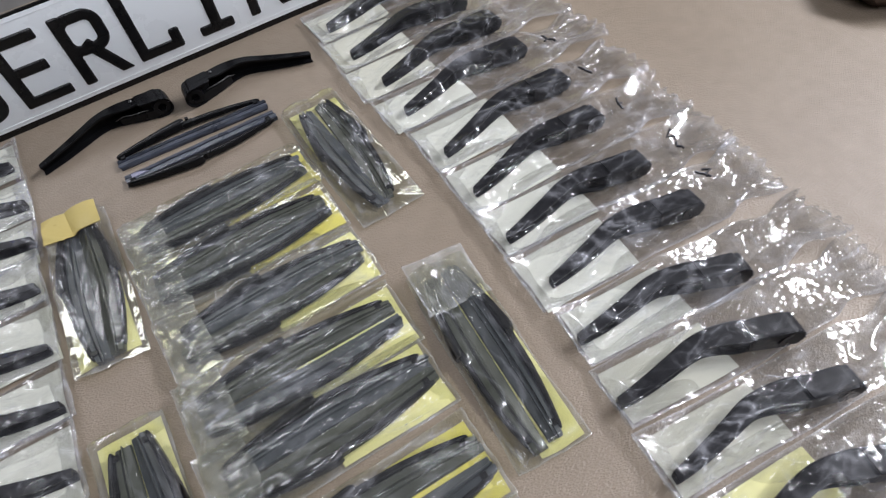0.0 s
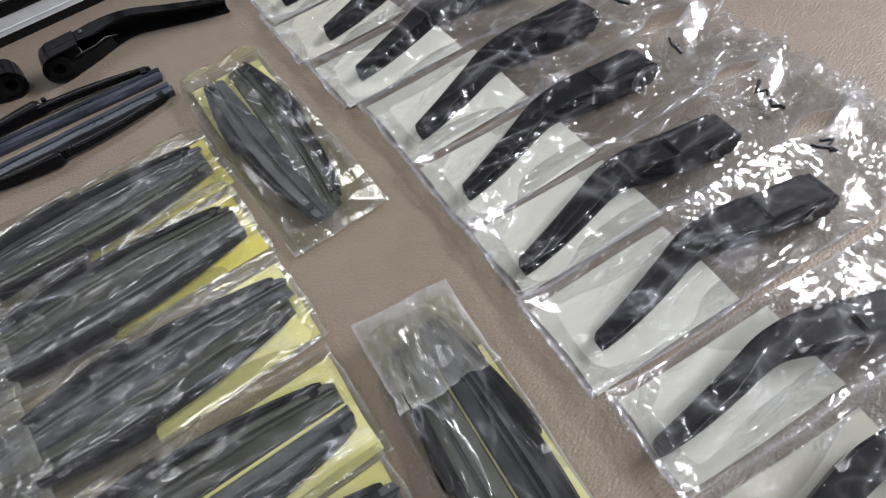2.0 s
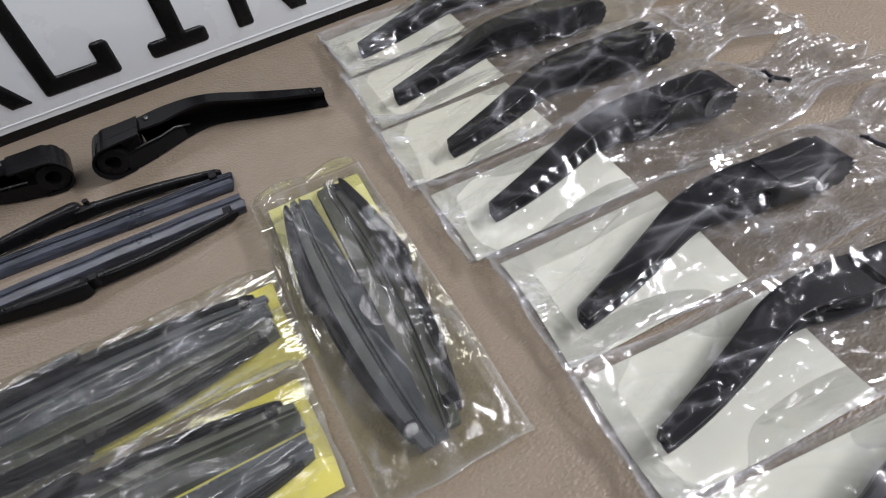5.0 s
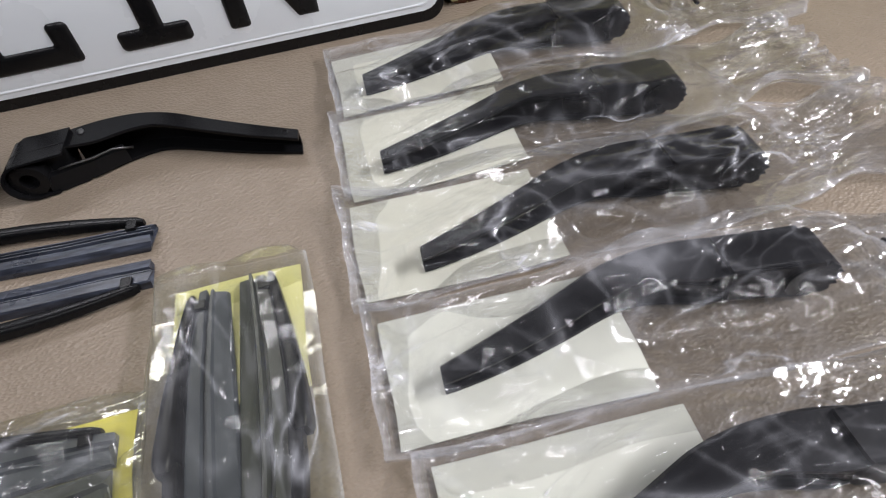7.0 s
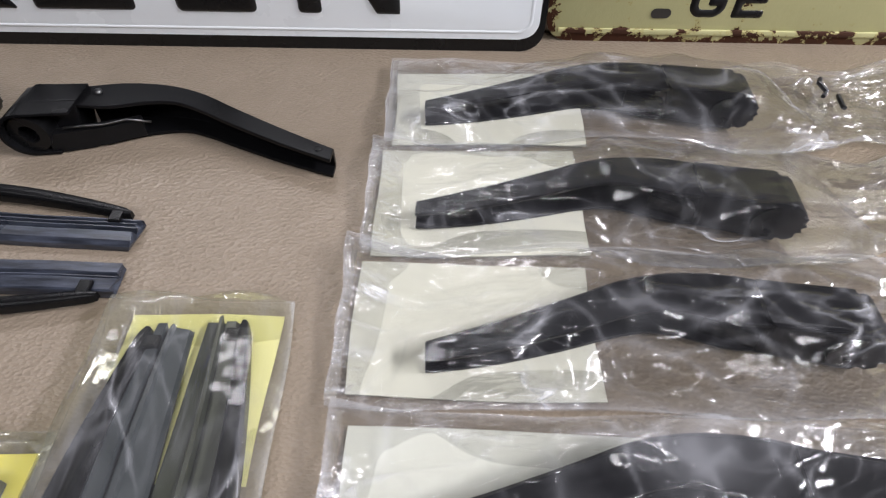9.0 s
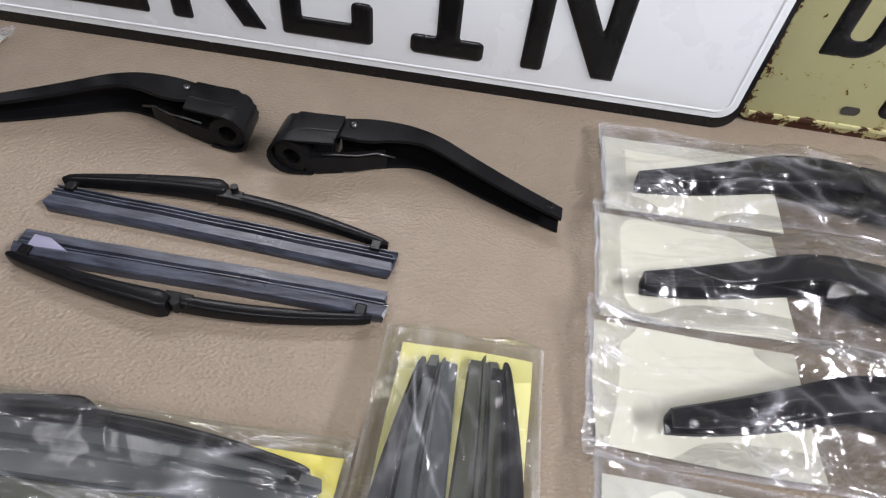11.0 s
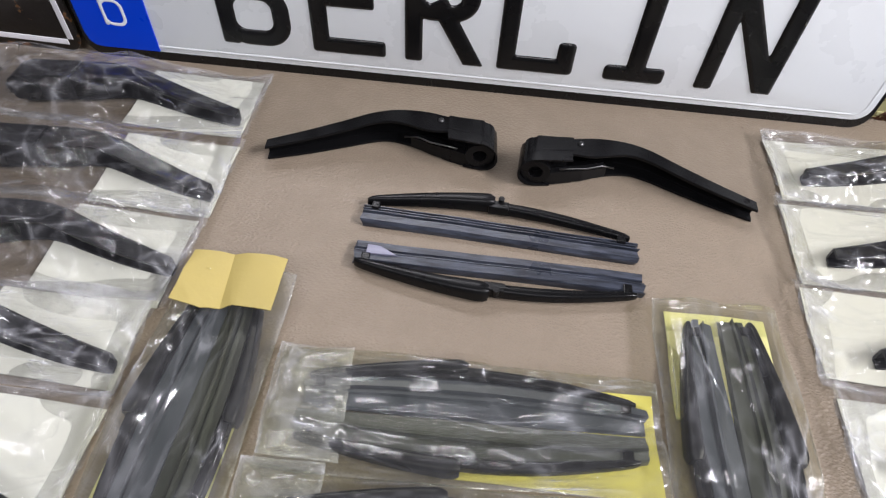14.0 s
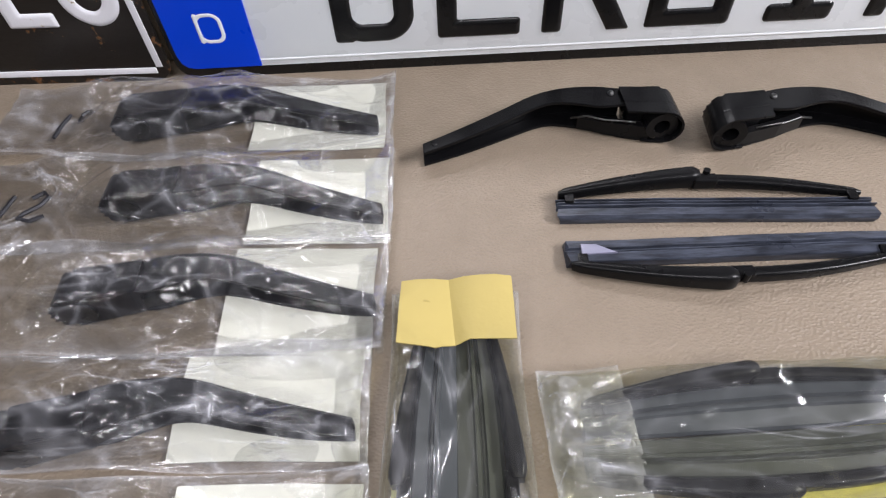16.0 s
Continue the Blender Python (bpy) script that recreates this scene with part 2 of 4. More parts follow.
def thing(name, m, label, category, group="", kind=""):
    ob = new(name)
    ob.empty_display_size = 0.02
    ob.matrix_world = m
    return tagged(ob, label, category, group, kind)


def box(x0, x1, y0, y1, z0, z1, bevel=0.0, segments=2):
    bm = bmesh.new()
    vs = [bm.verts.new((x, y, z)) for x in (x0, x1) for y in (y0, y1) for z in (z0, z1)]
    for f in ((0, 1, 3, 2), (4, 6, 7, 5), (0, 4, 5, 1), (2, 3, 7, 6), (0, 2, 6, 4), (1, 5, 7, 3)):
        bm.faces.new([vs[i] for i in f])
    if bevel:
        bmesh.ops.bevel(bm, geom=bm.edges[:], offset=bevel, segments=segments, affect="EDGES", profile=0.6)
    bmesh.ops.recalc_face_normals(bm, faces=bm.faces[:])
    return bm


def prism(points, z0, z1, bevel=0.0, segments=2):
    """A plan outline raised from z0 to z1, with softened edges."""
    bm = bmesh.new()
    low = [bm.verts.new((x, y, z0)) for x, y in points]
    high = [bm.verts.new((x, y, z1)) for x, y in points]
    bm.faces.new(low[::-1])
    bm.faces.new(high)
    n = len(points)
    for i in range(n):
        bm.faces.new((low[i], low[(i + 1) % n], high[(i + 1) % n], high[i]))
    if bevel:
        edges = [e for e in bm.edges if abs(e.verts[0].co.z - e.verts[1].co.z) < 1e-7]
        bmesh.ops.bevel(bm, geom=edges, offset=bevel, segments=segments, affect="EDGES", profile=0.6)
    bmesh.ops.recalc_face_normals(bm, faces=bm.faces[:])
    return bm


def ring(radius, hole, y0, y1, n=28):
    """A flat ring round the y axis."""
    verts, faces = [], []
    for r, y in ((radius, y0), (radius, y1), (hole, y1), (hole, y0)):
        verts += [(r * math.cos(2 * math.pi * i / n), y, r * math.sin(2 * math.pi * i / n)) for i in range(n)]
    for k in range(4):
        a, b = k * n, ((k + 1) % 4) * n
        faces += [(a + i, a + (i + 1) % n, b + (i + 1) % n, b + i) for i in range(n)]
    return verts, faces


def tube(path, radius, n=8):
    """A round bar along a list of points."""
    verts, faces = [], []
    pts = [Vector(p) for p in path]
    for i, p in enumerate(pts):
        d = (pts[min(i + 1, len(pts) - 1)] - pts[max(i - 1, 0)]).normalized()
        a = d.cross(Vector((0, 0, 1)))
        a = a.normalized() if a.length > 1e-4 else Vector((1, 0, 0))
        b = d.cross(a)
        verts += [p + radius * (math.cos(2 * math.pi * k / n) * a + math.sin(2 * math.pi * k / n) * b) for k in range(n)]
    for i in range(len(pts) - 1):
        faces += [(i * n + k, i * n + (k + 1) % n, (i + 1) * n + (k + 1) % n, (i + 1) * n + k) for k in range(n)]
    faces += [tuple(range(n - 1, -1, -1)), tuple(range((len(pts) - 1) * n, len(pts) * n))]
    return verts, faces


def gnoise(x, y, seed=0):
    """Gradient noise on arrays, about -1 to 1."""
    xi, yi = np.floor(x).astype(np.int64), np.floor(y).astype(np.int64)
    xf, yf = x - xi, y - yi

    def grad(ix, iy, dx, dy):
        hsh = (ix * 374761393 + iy * 668265263 + seed * 982451653) & 0x7FFFFFFF
        hsh = ((hsh ^ (hsh >> 13)) * 1274126177) & 0x7FFFFFFF
        a = ((hsh ^ (hsh >> 16)) & 1023) / 1023.0 * 2 * np.pi
        return np.cos(a) * dx + np.sin(a) * dy

    s, t = xf * xf * xf * (xf * (xf * 6 - 15) + 10), yf * yf * yf * (yf * (yf * 6 - 15) + 10)
    top = grad(xi, yi, xf, yf) * (1 - s) + grad(xi + 1, yi, xf - 1, yf) * s
    low = grad(xi, yi + 1, xf, yf - 1) * (1 - s) + grad(xi + 1, yi + 1, xf - 1, yf - 1) * s
    return 1.5 * (top * (1 - t) + low * t)


def facets(x, y, seed=0):
    """Flat triangular facets with sharp folds between them, about -1 to 1."""
    t = (x + y) * 0.366025
    a, b = x + t, y + t
    i, j = np.floor(a).astype(np.int64), np.floor(b).astype(np.int64)
    f, g = a - i, b - j

    def value(ix, iy):
        hsh = (ix * 374761393 + iy * 668265263 + seed * 982451653) & 0x7FFFFFFF
        hsh = ((hsh ^ (hsh >> 13)) * 1274126177) & 0x7FFFFFFF
        return ((hsh ^ (hsh >> 16)) & 1023) / 511.5 - 1

    low = f > g
    mid = np.where(low, value(i + 1, j), value(i, j + 1))
    return value(i, j) * (1 - np.maximum(f, g)) + mid * np.abs(f - g) + value(i + 1, j + 1) * np.minimum(f, g)


def creases(u, v, seed, fu, fv, sharp=4.0):
    """Sharp folded ridges, 0 to 1."""
    wu = u + 0.012 * gnoise(u * 30, v * 30, seed + 7)
    wv = v + 0.012 * gnoise(u * 30, v * 30, seed + 8)
    return np.clip(1 - np.abs(gnoise(wu * fu, wv * fv, seed)) * 1.6, 0, 1) ** sharp


def relief(sdf, x0, x1, z0, z1, res, height):
    """A raised shape on an upright sheet: the region where sdf(x, z) < 0, with its true outline; it rises along -y by height(sdf)."""
    nx, nz = int(round((x1 - x0) / res)) + 1, int(round((z1 - z0) / res)) + 1
    X, Z = np.meshgrid(np.linspace(x0, x1, nx), np.linspace(z0, z1, nz), indexing="ij")
    S = sdf(X, Z)
    verts, faces, seen = [], [], {}

    def corner(i, k):
        key = (i, k)
        if key not in seen:
            seen[key] = len(verts)
            verts.append((X[i, k], -height(S[i, k]), Z[i, k]))
        return seen[key]

    def cut(i, k, j, l):
        key = ((i, k), (j, l)) if (i, k) < (j, l) else ((j, l), (i, k))
        if key not in seen:
            f = S[i, k] / (S[i, k] - S[j, l])
            seen[key] = len(verts)
            verts.append((X[i, k] + f * (X[j, l] - X[i, k]), 0.0, Z[i, k] + f * (Z[j, l] - Z[i, k])))
        return seen[key]

    inside = S < 0
    some = inside[:-1, :-1] | inside[1:, :-1] | inside[1:, 1:] | inside[:-1, 1:]
    for i, k in zip(*np.nonzero(some)):
        loop = ((i, k), (i + 1, k), (i + 1, k + 1), (i, k + 1))
        poly = []
        for a, b in zip(loop, loop[1:] + loop[:1]):
            if inside[a]:
                poly.append(corner(*a))
            if inside[a] != inside[b]:
                poly.append(cut(*a, *b))
        if len(poly) > 2:
            faces.append(poly)
    return verts, faces


def sd_box(x, z, cx, cz, hx, hz, r=0.0, angle=0.0):
    c, s = math.cos(angle), math.sin(angle)
    px, pz = (x - cx) * c + (z - cz) * s, -(x - cx) * s + (z - cz) * c
    qx, qz = np.abs(px) - hx + r, np.abs(pz) - hz + r
    return np.hypot(np.maximum(qx, 0), np.maximum(qz, 0)) + np.minimum(np.maximum(qx, qz), 0) - r


def sd_bar(x, z, a, b, w, r=0.002):
    dx, dz = b[0] - a[0], b[1] - a[1]
    return sd_box(x, z, (a[0] + b[0]) / 2, (a[1] + b[1]) / 2, math.hypot(dx, dz) / 2, w / 2, r, math.atan2(dz, dx))


def sd_ring(x, z, x0, x1, z0, z1, w, r):
    return np.abs(sd_box(x, z, (x0 + x1) / 2, (z0 + z1) / 2, (x1 - x0 - w) / 2, (z1 - z0 - w) / 2, r)) - w / 2


# ---- room and table ----
def slab(name, x0, x1, y0, y1, z0, z1, mat, label, category):
    ob = part(name, box(x0, x1, y0, y1, z0, z1), mat, None)
    return tagged(ob, label, category, "", "structure")


TABLE_Z = -0.75
slab("floor", -2.6, 3.2, -3.2, 2.2, TABLE_Z - 0.1, TABLE_Z, FLOOR, "grey concrete floor under the table", "floor")
slab("wall_north", -2.6, 3.2, 2.2, 2.3, TABLE_Z, 1.95, WALL, "olive brown wall behind the table", "wall")
# Unseen walls and ceiling, added to close the room; dark to limit reflections.
slab("wall_south", -2.6, 3.2, -3.3, -3.2, TABLE_Z, 1.95, ROOM, "unseen plain grey room wall", "wall")
slab("wall_west", -2.7, -2.6, -3.2, 2.2, TABLE_Z, 1.95, ROOM, "unseen plain grey room wall", "wall")
slab("wall_east", 3.2, 3.3, -3.2, 2.2, TABLE_Z, 1.95, ROOM, "unseen plain grey room wall", "wall")
slab("ceiling", -2.7, 3.3, -3.3, 2.3, 1.95, 2.05, ROOM, "unseen plain grey ceiling", "ceiling")

table = thing("table", pose(0, 0, 0), "wide table covered in brown grained leather", "table")
part("tabletop", box(-1.1, 1.9, -1.5, 0.06, -0.035, 0.0, 0.006, 3), LEATHER, table, "brown grained leather cover")
part("back_rail", box(-0.45, 1.0, 0.0115, 0.040, 0.0, 0.098, 0.006, 3), LEATHER, table, "leather-covered rail that the plates stand against")
leg = part("leg", box(-0.03, 0.03, -0.03, 0.03, TABLE_Z, -0.035, 0.004), WOOD, table, "", pose(-1.0, -1.4, 0))
for x, y in ((1.8, -1.4), (-1.0, -0.08), (1.8, -0.08)):
    part("leg", leg.data, WOOD, table, "", pose(x, y, 0))


def unseen_ceiling_light(x, y, z, length, width, watts, bar_along_y):
    """An unseen lit ceiling panel: a white housing with four tubes, and the lamp that carries their light."""
    m = pose(x, y, z, 0, 0, 90 if bar_along_y else 0)
    ob = thing("unseen_ceiling_light", m, "unseen white ceiling light with four lit fluorescent tubes", "ceiling light", "lights under the ceiling")
    part("housing", box(-length / 2, length / 2, -width / 2, width / 2, 0.02, 0.09, 0.006), ROOM, ob)
    for k in range(4):
        s = (k - 1.5) * width / 4
        part("lit_tube", tube([(-length / 2 + 0.03, s, 0), (length / 2 - 0.03, s, 0)], 0.013, 10), TUBE, ob)
    for e in (-length / 2 + 0.02, length / 2 - 0.02):
        part("holder", box(e - 0.008, e + 0.008, -width / 2 + 0.02, width / 2 - 0.02, -0.016, 0.02, 0.003), ROOM, ob)
    data = bpy.data.lights.new("tube_light", "AREA")
    data.shape, data.size, data.size_y = "RECTANGLE", length - 0.06, width - 0.04
    data.energy, data.color = watts, LIGHT
    lamp = new("tube_light", data)
    lamp.parent = ob
    lamp.matrix_local = pose(0, 0, -0.018)
    return ob


unseen_ceiling_light(2.45, -0.75, 1.84, 1.4, 0.45, LAMP_EAST, True)
# Three more lights, added to brighten the table and gloss the film.
unseen_ceiling_light(-0.85, -0.85, 1.84, 1.5, 0.42, FILL_WEST, True)
unseen_ceiling_light(0.35, -1.75, 1.84, 1.5, 0.42, FILL_SOUTH, False)
unseen_ceiling_light(-0.15, 1.35, 1.84, 1.5, 0.42, FILL_NORTH, False)


# ---- upright plates along the wall ----
def upright(name, x, y, yaw, lean, label, category):
    return thing(name, pose(x, y, 0, lean, 0, yaw), label, category)


def sheet(name, parent, w, z0, z1, radius, thick, mat, front, label="", rim=0.0):
    """A sheet with rounded corners, its face at y = -front; UV runs 0 to 1 over it."""
    pts = []
    for cx, cz, a0 in ((w - radius, z1 - radius, 0), (radius, z1 - radius, 90), (radius, z0 + radius, 180), (w - radius, z0 + radius, 270)):
        pts += [(cx + radius * math.cos(radians(a0 + 15 * k)), cz + radius * math.sin(radians(a0 + 15 * k))) for k in range(7)]
    bm = prism(pts, front - thick, front, rim, 2)
    for v in bm.verts:
        v.co = Vector((v.co.x, -v.co.z, v.co.y))
    uv = bm.loops.layers.uv.new("uv")
    for f in bm.faces:
        for lp in f.loops:
            lp[uv].uv = (lp.vert.co.x / w, (lp.vert.co.z - z0) / (z1 - z0))
    bmesh.ops.recalc_face_normals(bm, faces=bm.faces[:])
    return part(name, bm, mat, parent, label)


def emboss(depth, run):
    return lambda s: depth * min(1.0, max(0.0, -s / run)) ** 0.6


def letter(parent, glyph, x, z0, z1, w, sdf, mat, front, depth=0.0012):
    geo = relief(sdf, x - 0.002, x + w + 0.002, z0 - 0.002, z1 + 0.002, 0.001, emboss(depth, 0.002))
    part("letter", geo, mat, parent, "embossed letter " + glyph, pose(0, -front, 0), smooth=True)


# The rim's lowest 3 mm of black stands in for the shadow gap.
PLATE_FOOT = 0.003
plate = upright("number_plate_sign", 0.005, -0.0030, 0.0, 0.0, "white embossed plate reading BERLIN with blue strip", "sign")
plate.location.z = PLATE_FOOT
sheet("rim", plate, 0.5250, -PLATE_FOOT, 0.110, 0.011, 0.0018, PLATE_BLACK, 0.0018, "black raised rim, drawn down over the shaded gap below", 0.0005)
field = sheet("white_field", plate, 0.5190, 0.0042, 0.1070, 0.009, 0.0012, PLATE_WHITE, 0.0026, "white reflective field", 0.0005)
field.location.x = 0.0030
blue = [(0.0033, 0.0145), (0.0046, 0.0088), (0.0078, 0.0056), (0.0125, 0.0047), (0.0515, 0.0047), (0.0515, 0.1065), (0.0120, 0.1065), (0.0060, 0.1040), (0.0033, 0.0985)]
bm = prism(blue, 0.0, 0.0009)
for vert in bm.verts:
    vert.co = Vector((vert.co.x, -0.0026 - vert.co.z, vert.co.z * 0 + vert.co.y))
bmesh.ops.recalc_face_normals(bm, faces=bm.faces[:])
part("blue_strip", bm, PLATE_BLUE, plate, "blue country strip")
part("raised_border", relief(lambda x, z: sd_ring(x, z, 0.0062, 0.5188, 0.0072, 0.1042, 0.0018, 0.007), 0.0, 0.525, 0.0, 0.112, 0.0012, emboss(0.0004, 0.0009)), PLATE_WHITE, plate, "raised white border line", pose(0, -0.00262, 0), True)
ZL, ZH, SW = 0.0168, 0.0918, 0.0113
letter(plate, "D", 0.021, 0.0215, 0.0405, 0.016, lambda x, z: np.minimum(np.maximum(sd_ring(x, z, 0.021, 0.0365, 0.0215, 0.0405, 0.0022, 0.005), 0.0232 - x), sd_box(x, z, 0.0221, 0.031, 0.0011, 0.0095, 0.0004)), PLATE_WHITE, 0.0035, 0.0004)


def glyph_b(x, z, o=0.0985):
    lower = np.maximum(sd_ring(x, z, o, o + 0.0465, ZL, 0.0600, SW, 0.012), o + 0.006 - x)
    upper = np.maximum(sd_ring(x, z, o, o + 0.044, 0.0487, ZH, SW, 0.011), o + 0.006 - x)
    return np.minimum(np.minimum(lower, upper), sd_box(x, z, o + SW / 2, (ZL + ZH) / 2, SW / 2, (ZH - ZL) / 2, 0.002))


def glyph_e(x, z, o=0.1580):
    d = sd_box(x, z, o + SW / 2, (ZL + ZH) / 2, SW / 2, (ZH - ZL) / 2, 0.002)
    for zz, ln in ((ZL + SW / 2, 0.0475), (0.0550, 0.041), (ZH - SW / 2, 0.0465)):
        d = np.minimum(d, sd_bar(x, z, (o, zz), (o + ln, zz), SW))
    return d


def glyph_r(x, z, o=0.2180):
    upper = np.maximum(sd_ring(x, z, o, o + 0.046, 0.0465, ZH, SW, 0.011), o + 0.006 - x)
    d = np.minimum(upper, sd_box(x, z, o + SW / 2, (ZL + ZH) / 2, SW / 2, (ZH - ZL) / 2, 0.002))
    leg_bar = np.maximum(sd_bar(x, z, (o + 0.020, 0.060), (o + 0.0465, 0.0135), 0.0115), ZL - z)
    return np.minimum(d, leg_bar)


def glyph_l(x, z, o=0.2775):
    d = sd_box(x, z, o + SW / 2, (ZL + ZH) / 2, SW / 2, (ZH - ZL) / 2, 0.002)
    d = np.minimum(d, sd_bar(x, z, (o, ZL + SW / 2), (o + 0.048, ZL + SW / 2), SW, 0.004))
    return np.minimum(d, sd_bar(x, z, (o + 0.0430, ZL), (o + 0.0430, 0.0400), SW, 0.003))


def glyph_i(x, z, o=0.3460):
    d = sd_box(x, z, o + 0.0195, (ZL + ZH) / 2, SW / 2 + 0.0004, (ZH - ZL) / 2, 0.001)
    d = np.minimum(d, sd_bar(x, z, (o, ZL + 0.0055), (o + 0.0385, ZL + 0.0055), SW, 0.003))
    return np.minimum(d, sd_bar(x, z, (o + 0.002, ZH - 0.0055), (o + 0.0250, ZH - 0.0055), SW, 0.003))


def glyph_n(x, z, o=0.4045):
    d = np.minimum(sd_box(x, z, o + SW / 2, (ZL + ZH) / 2, SW / 2, (ZH - ZL) / 2, 0.002), sd_box(x, z, o + 0.0435, (ZL + ZH) / 2, SW / 2, (ZH - ZL) / 2, 0.002))
    diag = np.maximum(sd_bar(x, z, (o + 0.002, ZH + 0.004), (o + 0.047, ZL - 0.004), 0.0125), np.maximum(ZL - z, z - ZH))
    return np.minimum(d, np.maximum(diag, np.maximum(o - x, x - o - 0.049)))


for glyph, x, w, fn in (("B", 0.0985, 0.0475, glyph_b), ("E", 0.158, 0.0485, glyph_e), ("R", 0.218, 0.053, glyph_r), ("L", 0.2775, 0.049, glyph_l), ("I", 0.346, 0.0390, glyph_i), ("N", 0.4045, 0.050, glyph_n)):
    letter(plate, glyph, x, ZL, ZH, w, fn, PLATE_BLACK, 0.0026, 0.0014)

old = upright("vintage_plate", 0.5325, 0.0080, 0.0, 0.0, "pale yellow rusty enamel plate with black embossed letters", "sign")
sheet("panel", old, 0.305, 0.0, 0.152, 0.012, 0.0015, RUST_YELLOW, 0.0015, "", 0.0004)
for x0, x1, z0, z1 in ((0.006, 0.299, 0.0045, 0.0075), (0.006, 0.299, 0.1445, 0.1475)):
    part("ridge", box(x0, x1, -0.0028, -0.0012, z0, z1, 0.0007), RUST_RIDGE, old, "raised bottom ridge")


def old_letter(glyph, x, z0, h, w, sw):
    def fn(px, pz):
        stem = sd_box(px, pz, x + sw / 2, z0 + h / 2, sw / 2, h / 2, 0.001)
        if glyph == "D":
            return np.minimum(stem, np.maximum(sd_ring(px, pz, x, x + w, z0, z0 + h, sw, w * 0.3), x + sw * 0.6 - px))
        if glyph == "G":
            d = np.maximum(sd_ring(px, pz, x, x + w, z0, z0 + h, sw, w * 0.25), -sd_box(px, pz, x + w, z0 + h * 0.58, sw * 1.2, h * 0.13))
            return np.minimum(d, sd_bar(px, pz, (x + w * 0.5, z0 + h * 0.42), (x + w, z0 + h * 0.42), sw, 0.0005))
        for f in (0.0, 0.5, 1.0):
            zz = z0 + sw / 2 + f * (h - sw)
            stem = np.minimum(stem, sd_bar(px, pz, (x, zz), (x + w, zz), sw, 0.001))
        return stem

    letter(old, glyph, x, z0, z0 + h, w, fn, PLATE_BLACK, 0.0015, 0.001)


old_letter("D", 0.0235, 0.0455, 0.066, 0.029, 0.0095)
old_letter("E", 0.0590, 0.0455, 0.066, 0.029, 0.0095)
old_letter("G", 0.0705, 0.0140, 0.0200, 0.0180, 0.0042)
old_letter("E", 0.0925, 0.0140, 0.0200, 0.0160, 0.0042)
slot = sheet("bolt_slot", old, 0.010, 0.0, 0.005, 0.0024, 0.0004, STEEL, 0.0021, "grey oval bolt slot")
slot.location = (0.0520, 0.0, 0.0135)

black_plate = upright("vintage_plate", -0.302, 0.0060, -1.9, 0.0, "black rusty enamel plate with white border and characters", "sign")
sheet("panel", black_plate, 0.304, 0.0, 0.152, 0.012, 0.0015, RUST_BLACK, 0.0015, "", 0.0004)
WORN_WHITE = rusty("worn white enamel", (0.68, 0.68, 0.72), (0.12, 0.06, 0.03), 0.74, 90.0, 0.35, 0.0)
for x0, x1, z0, z1 in ((0.008, 0.295, 0.0055, 0.0095), (0.008, 0.295, 0.141, 0.145), (0.2955, 0.2995, 0.0100, 0.141), (0.004, 0.0075, 0.0100, 0.141)):
    part("border", box(x0, x1, -0.0021, -0.0012, z0, z1, 0.0004), WORN_WHITE, black_plate, "worn white border line")


def foot_mark(x, z):
    d = np.minimum(sd_bar(x, z, (0.225, 0.0425), (0.252, 0.0425), 0.009, 0.001), sd_box(x, z, 0.2285, 0.073, 0.005, 0.035, 0.001))
    return np.minimum(d, sd_bar(x, z, (0.225, 0.072), (0.246, 0.072), 0.008, 0.001))


def round_mark(x, z):
    return sd_ring(x, z, 0.259, 0.292, 0.038, 0.108, 0.009, 0.013)


part("character_mark", relief(foot_mark, 0.22, 0.256, 0.034, 0.112, 0.001, emboss(0.001, 0.002)), WORN_WHITE, black_plate, "white character, cut off", pose(0, -0.0015, 0), True)
part("character_mark", relief(round_mark, 0.257, 0.294, 0.034, 0.112, 0.001, emboss(0.001, 0.002)), WORN_WHITE, black_plate, "white character, cut off", pose(0, -0.0015, 0), True)


# ---- wiper arms ----
# Plan outline of an arm on its side, tip at the origin, heel along +x, convex side along +y.
OUTER = [(0.0, 0.0045), (0.022, 0.0125), (0.044, 0.0215), (0.058, 0.0275), (0.069, 0.0300), (0.080, 0.0305), (0.094, 0.0290), (0.1085, 0.0248)]
INNER = [(0.0, -0.0040), (0.022, 0.0025), (0.044, 0.0105), (0.058, 0.0160), (0.069, 0.0185), (0.080, 0.0165), (0.094, 0.0115), (0.1085, 0.0110)]
RISE = [0.0105, 0.0125, 0.0145, 0.0160, 0.0172, 0.0180, 0.0185, 0.0188]


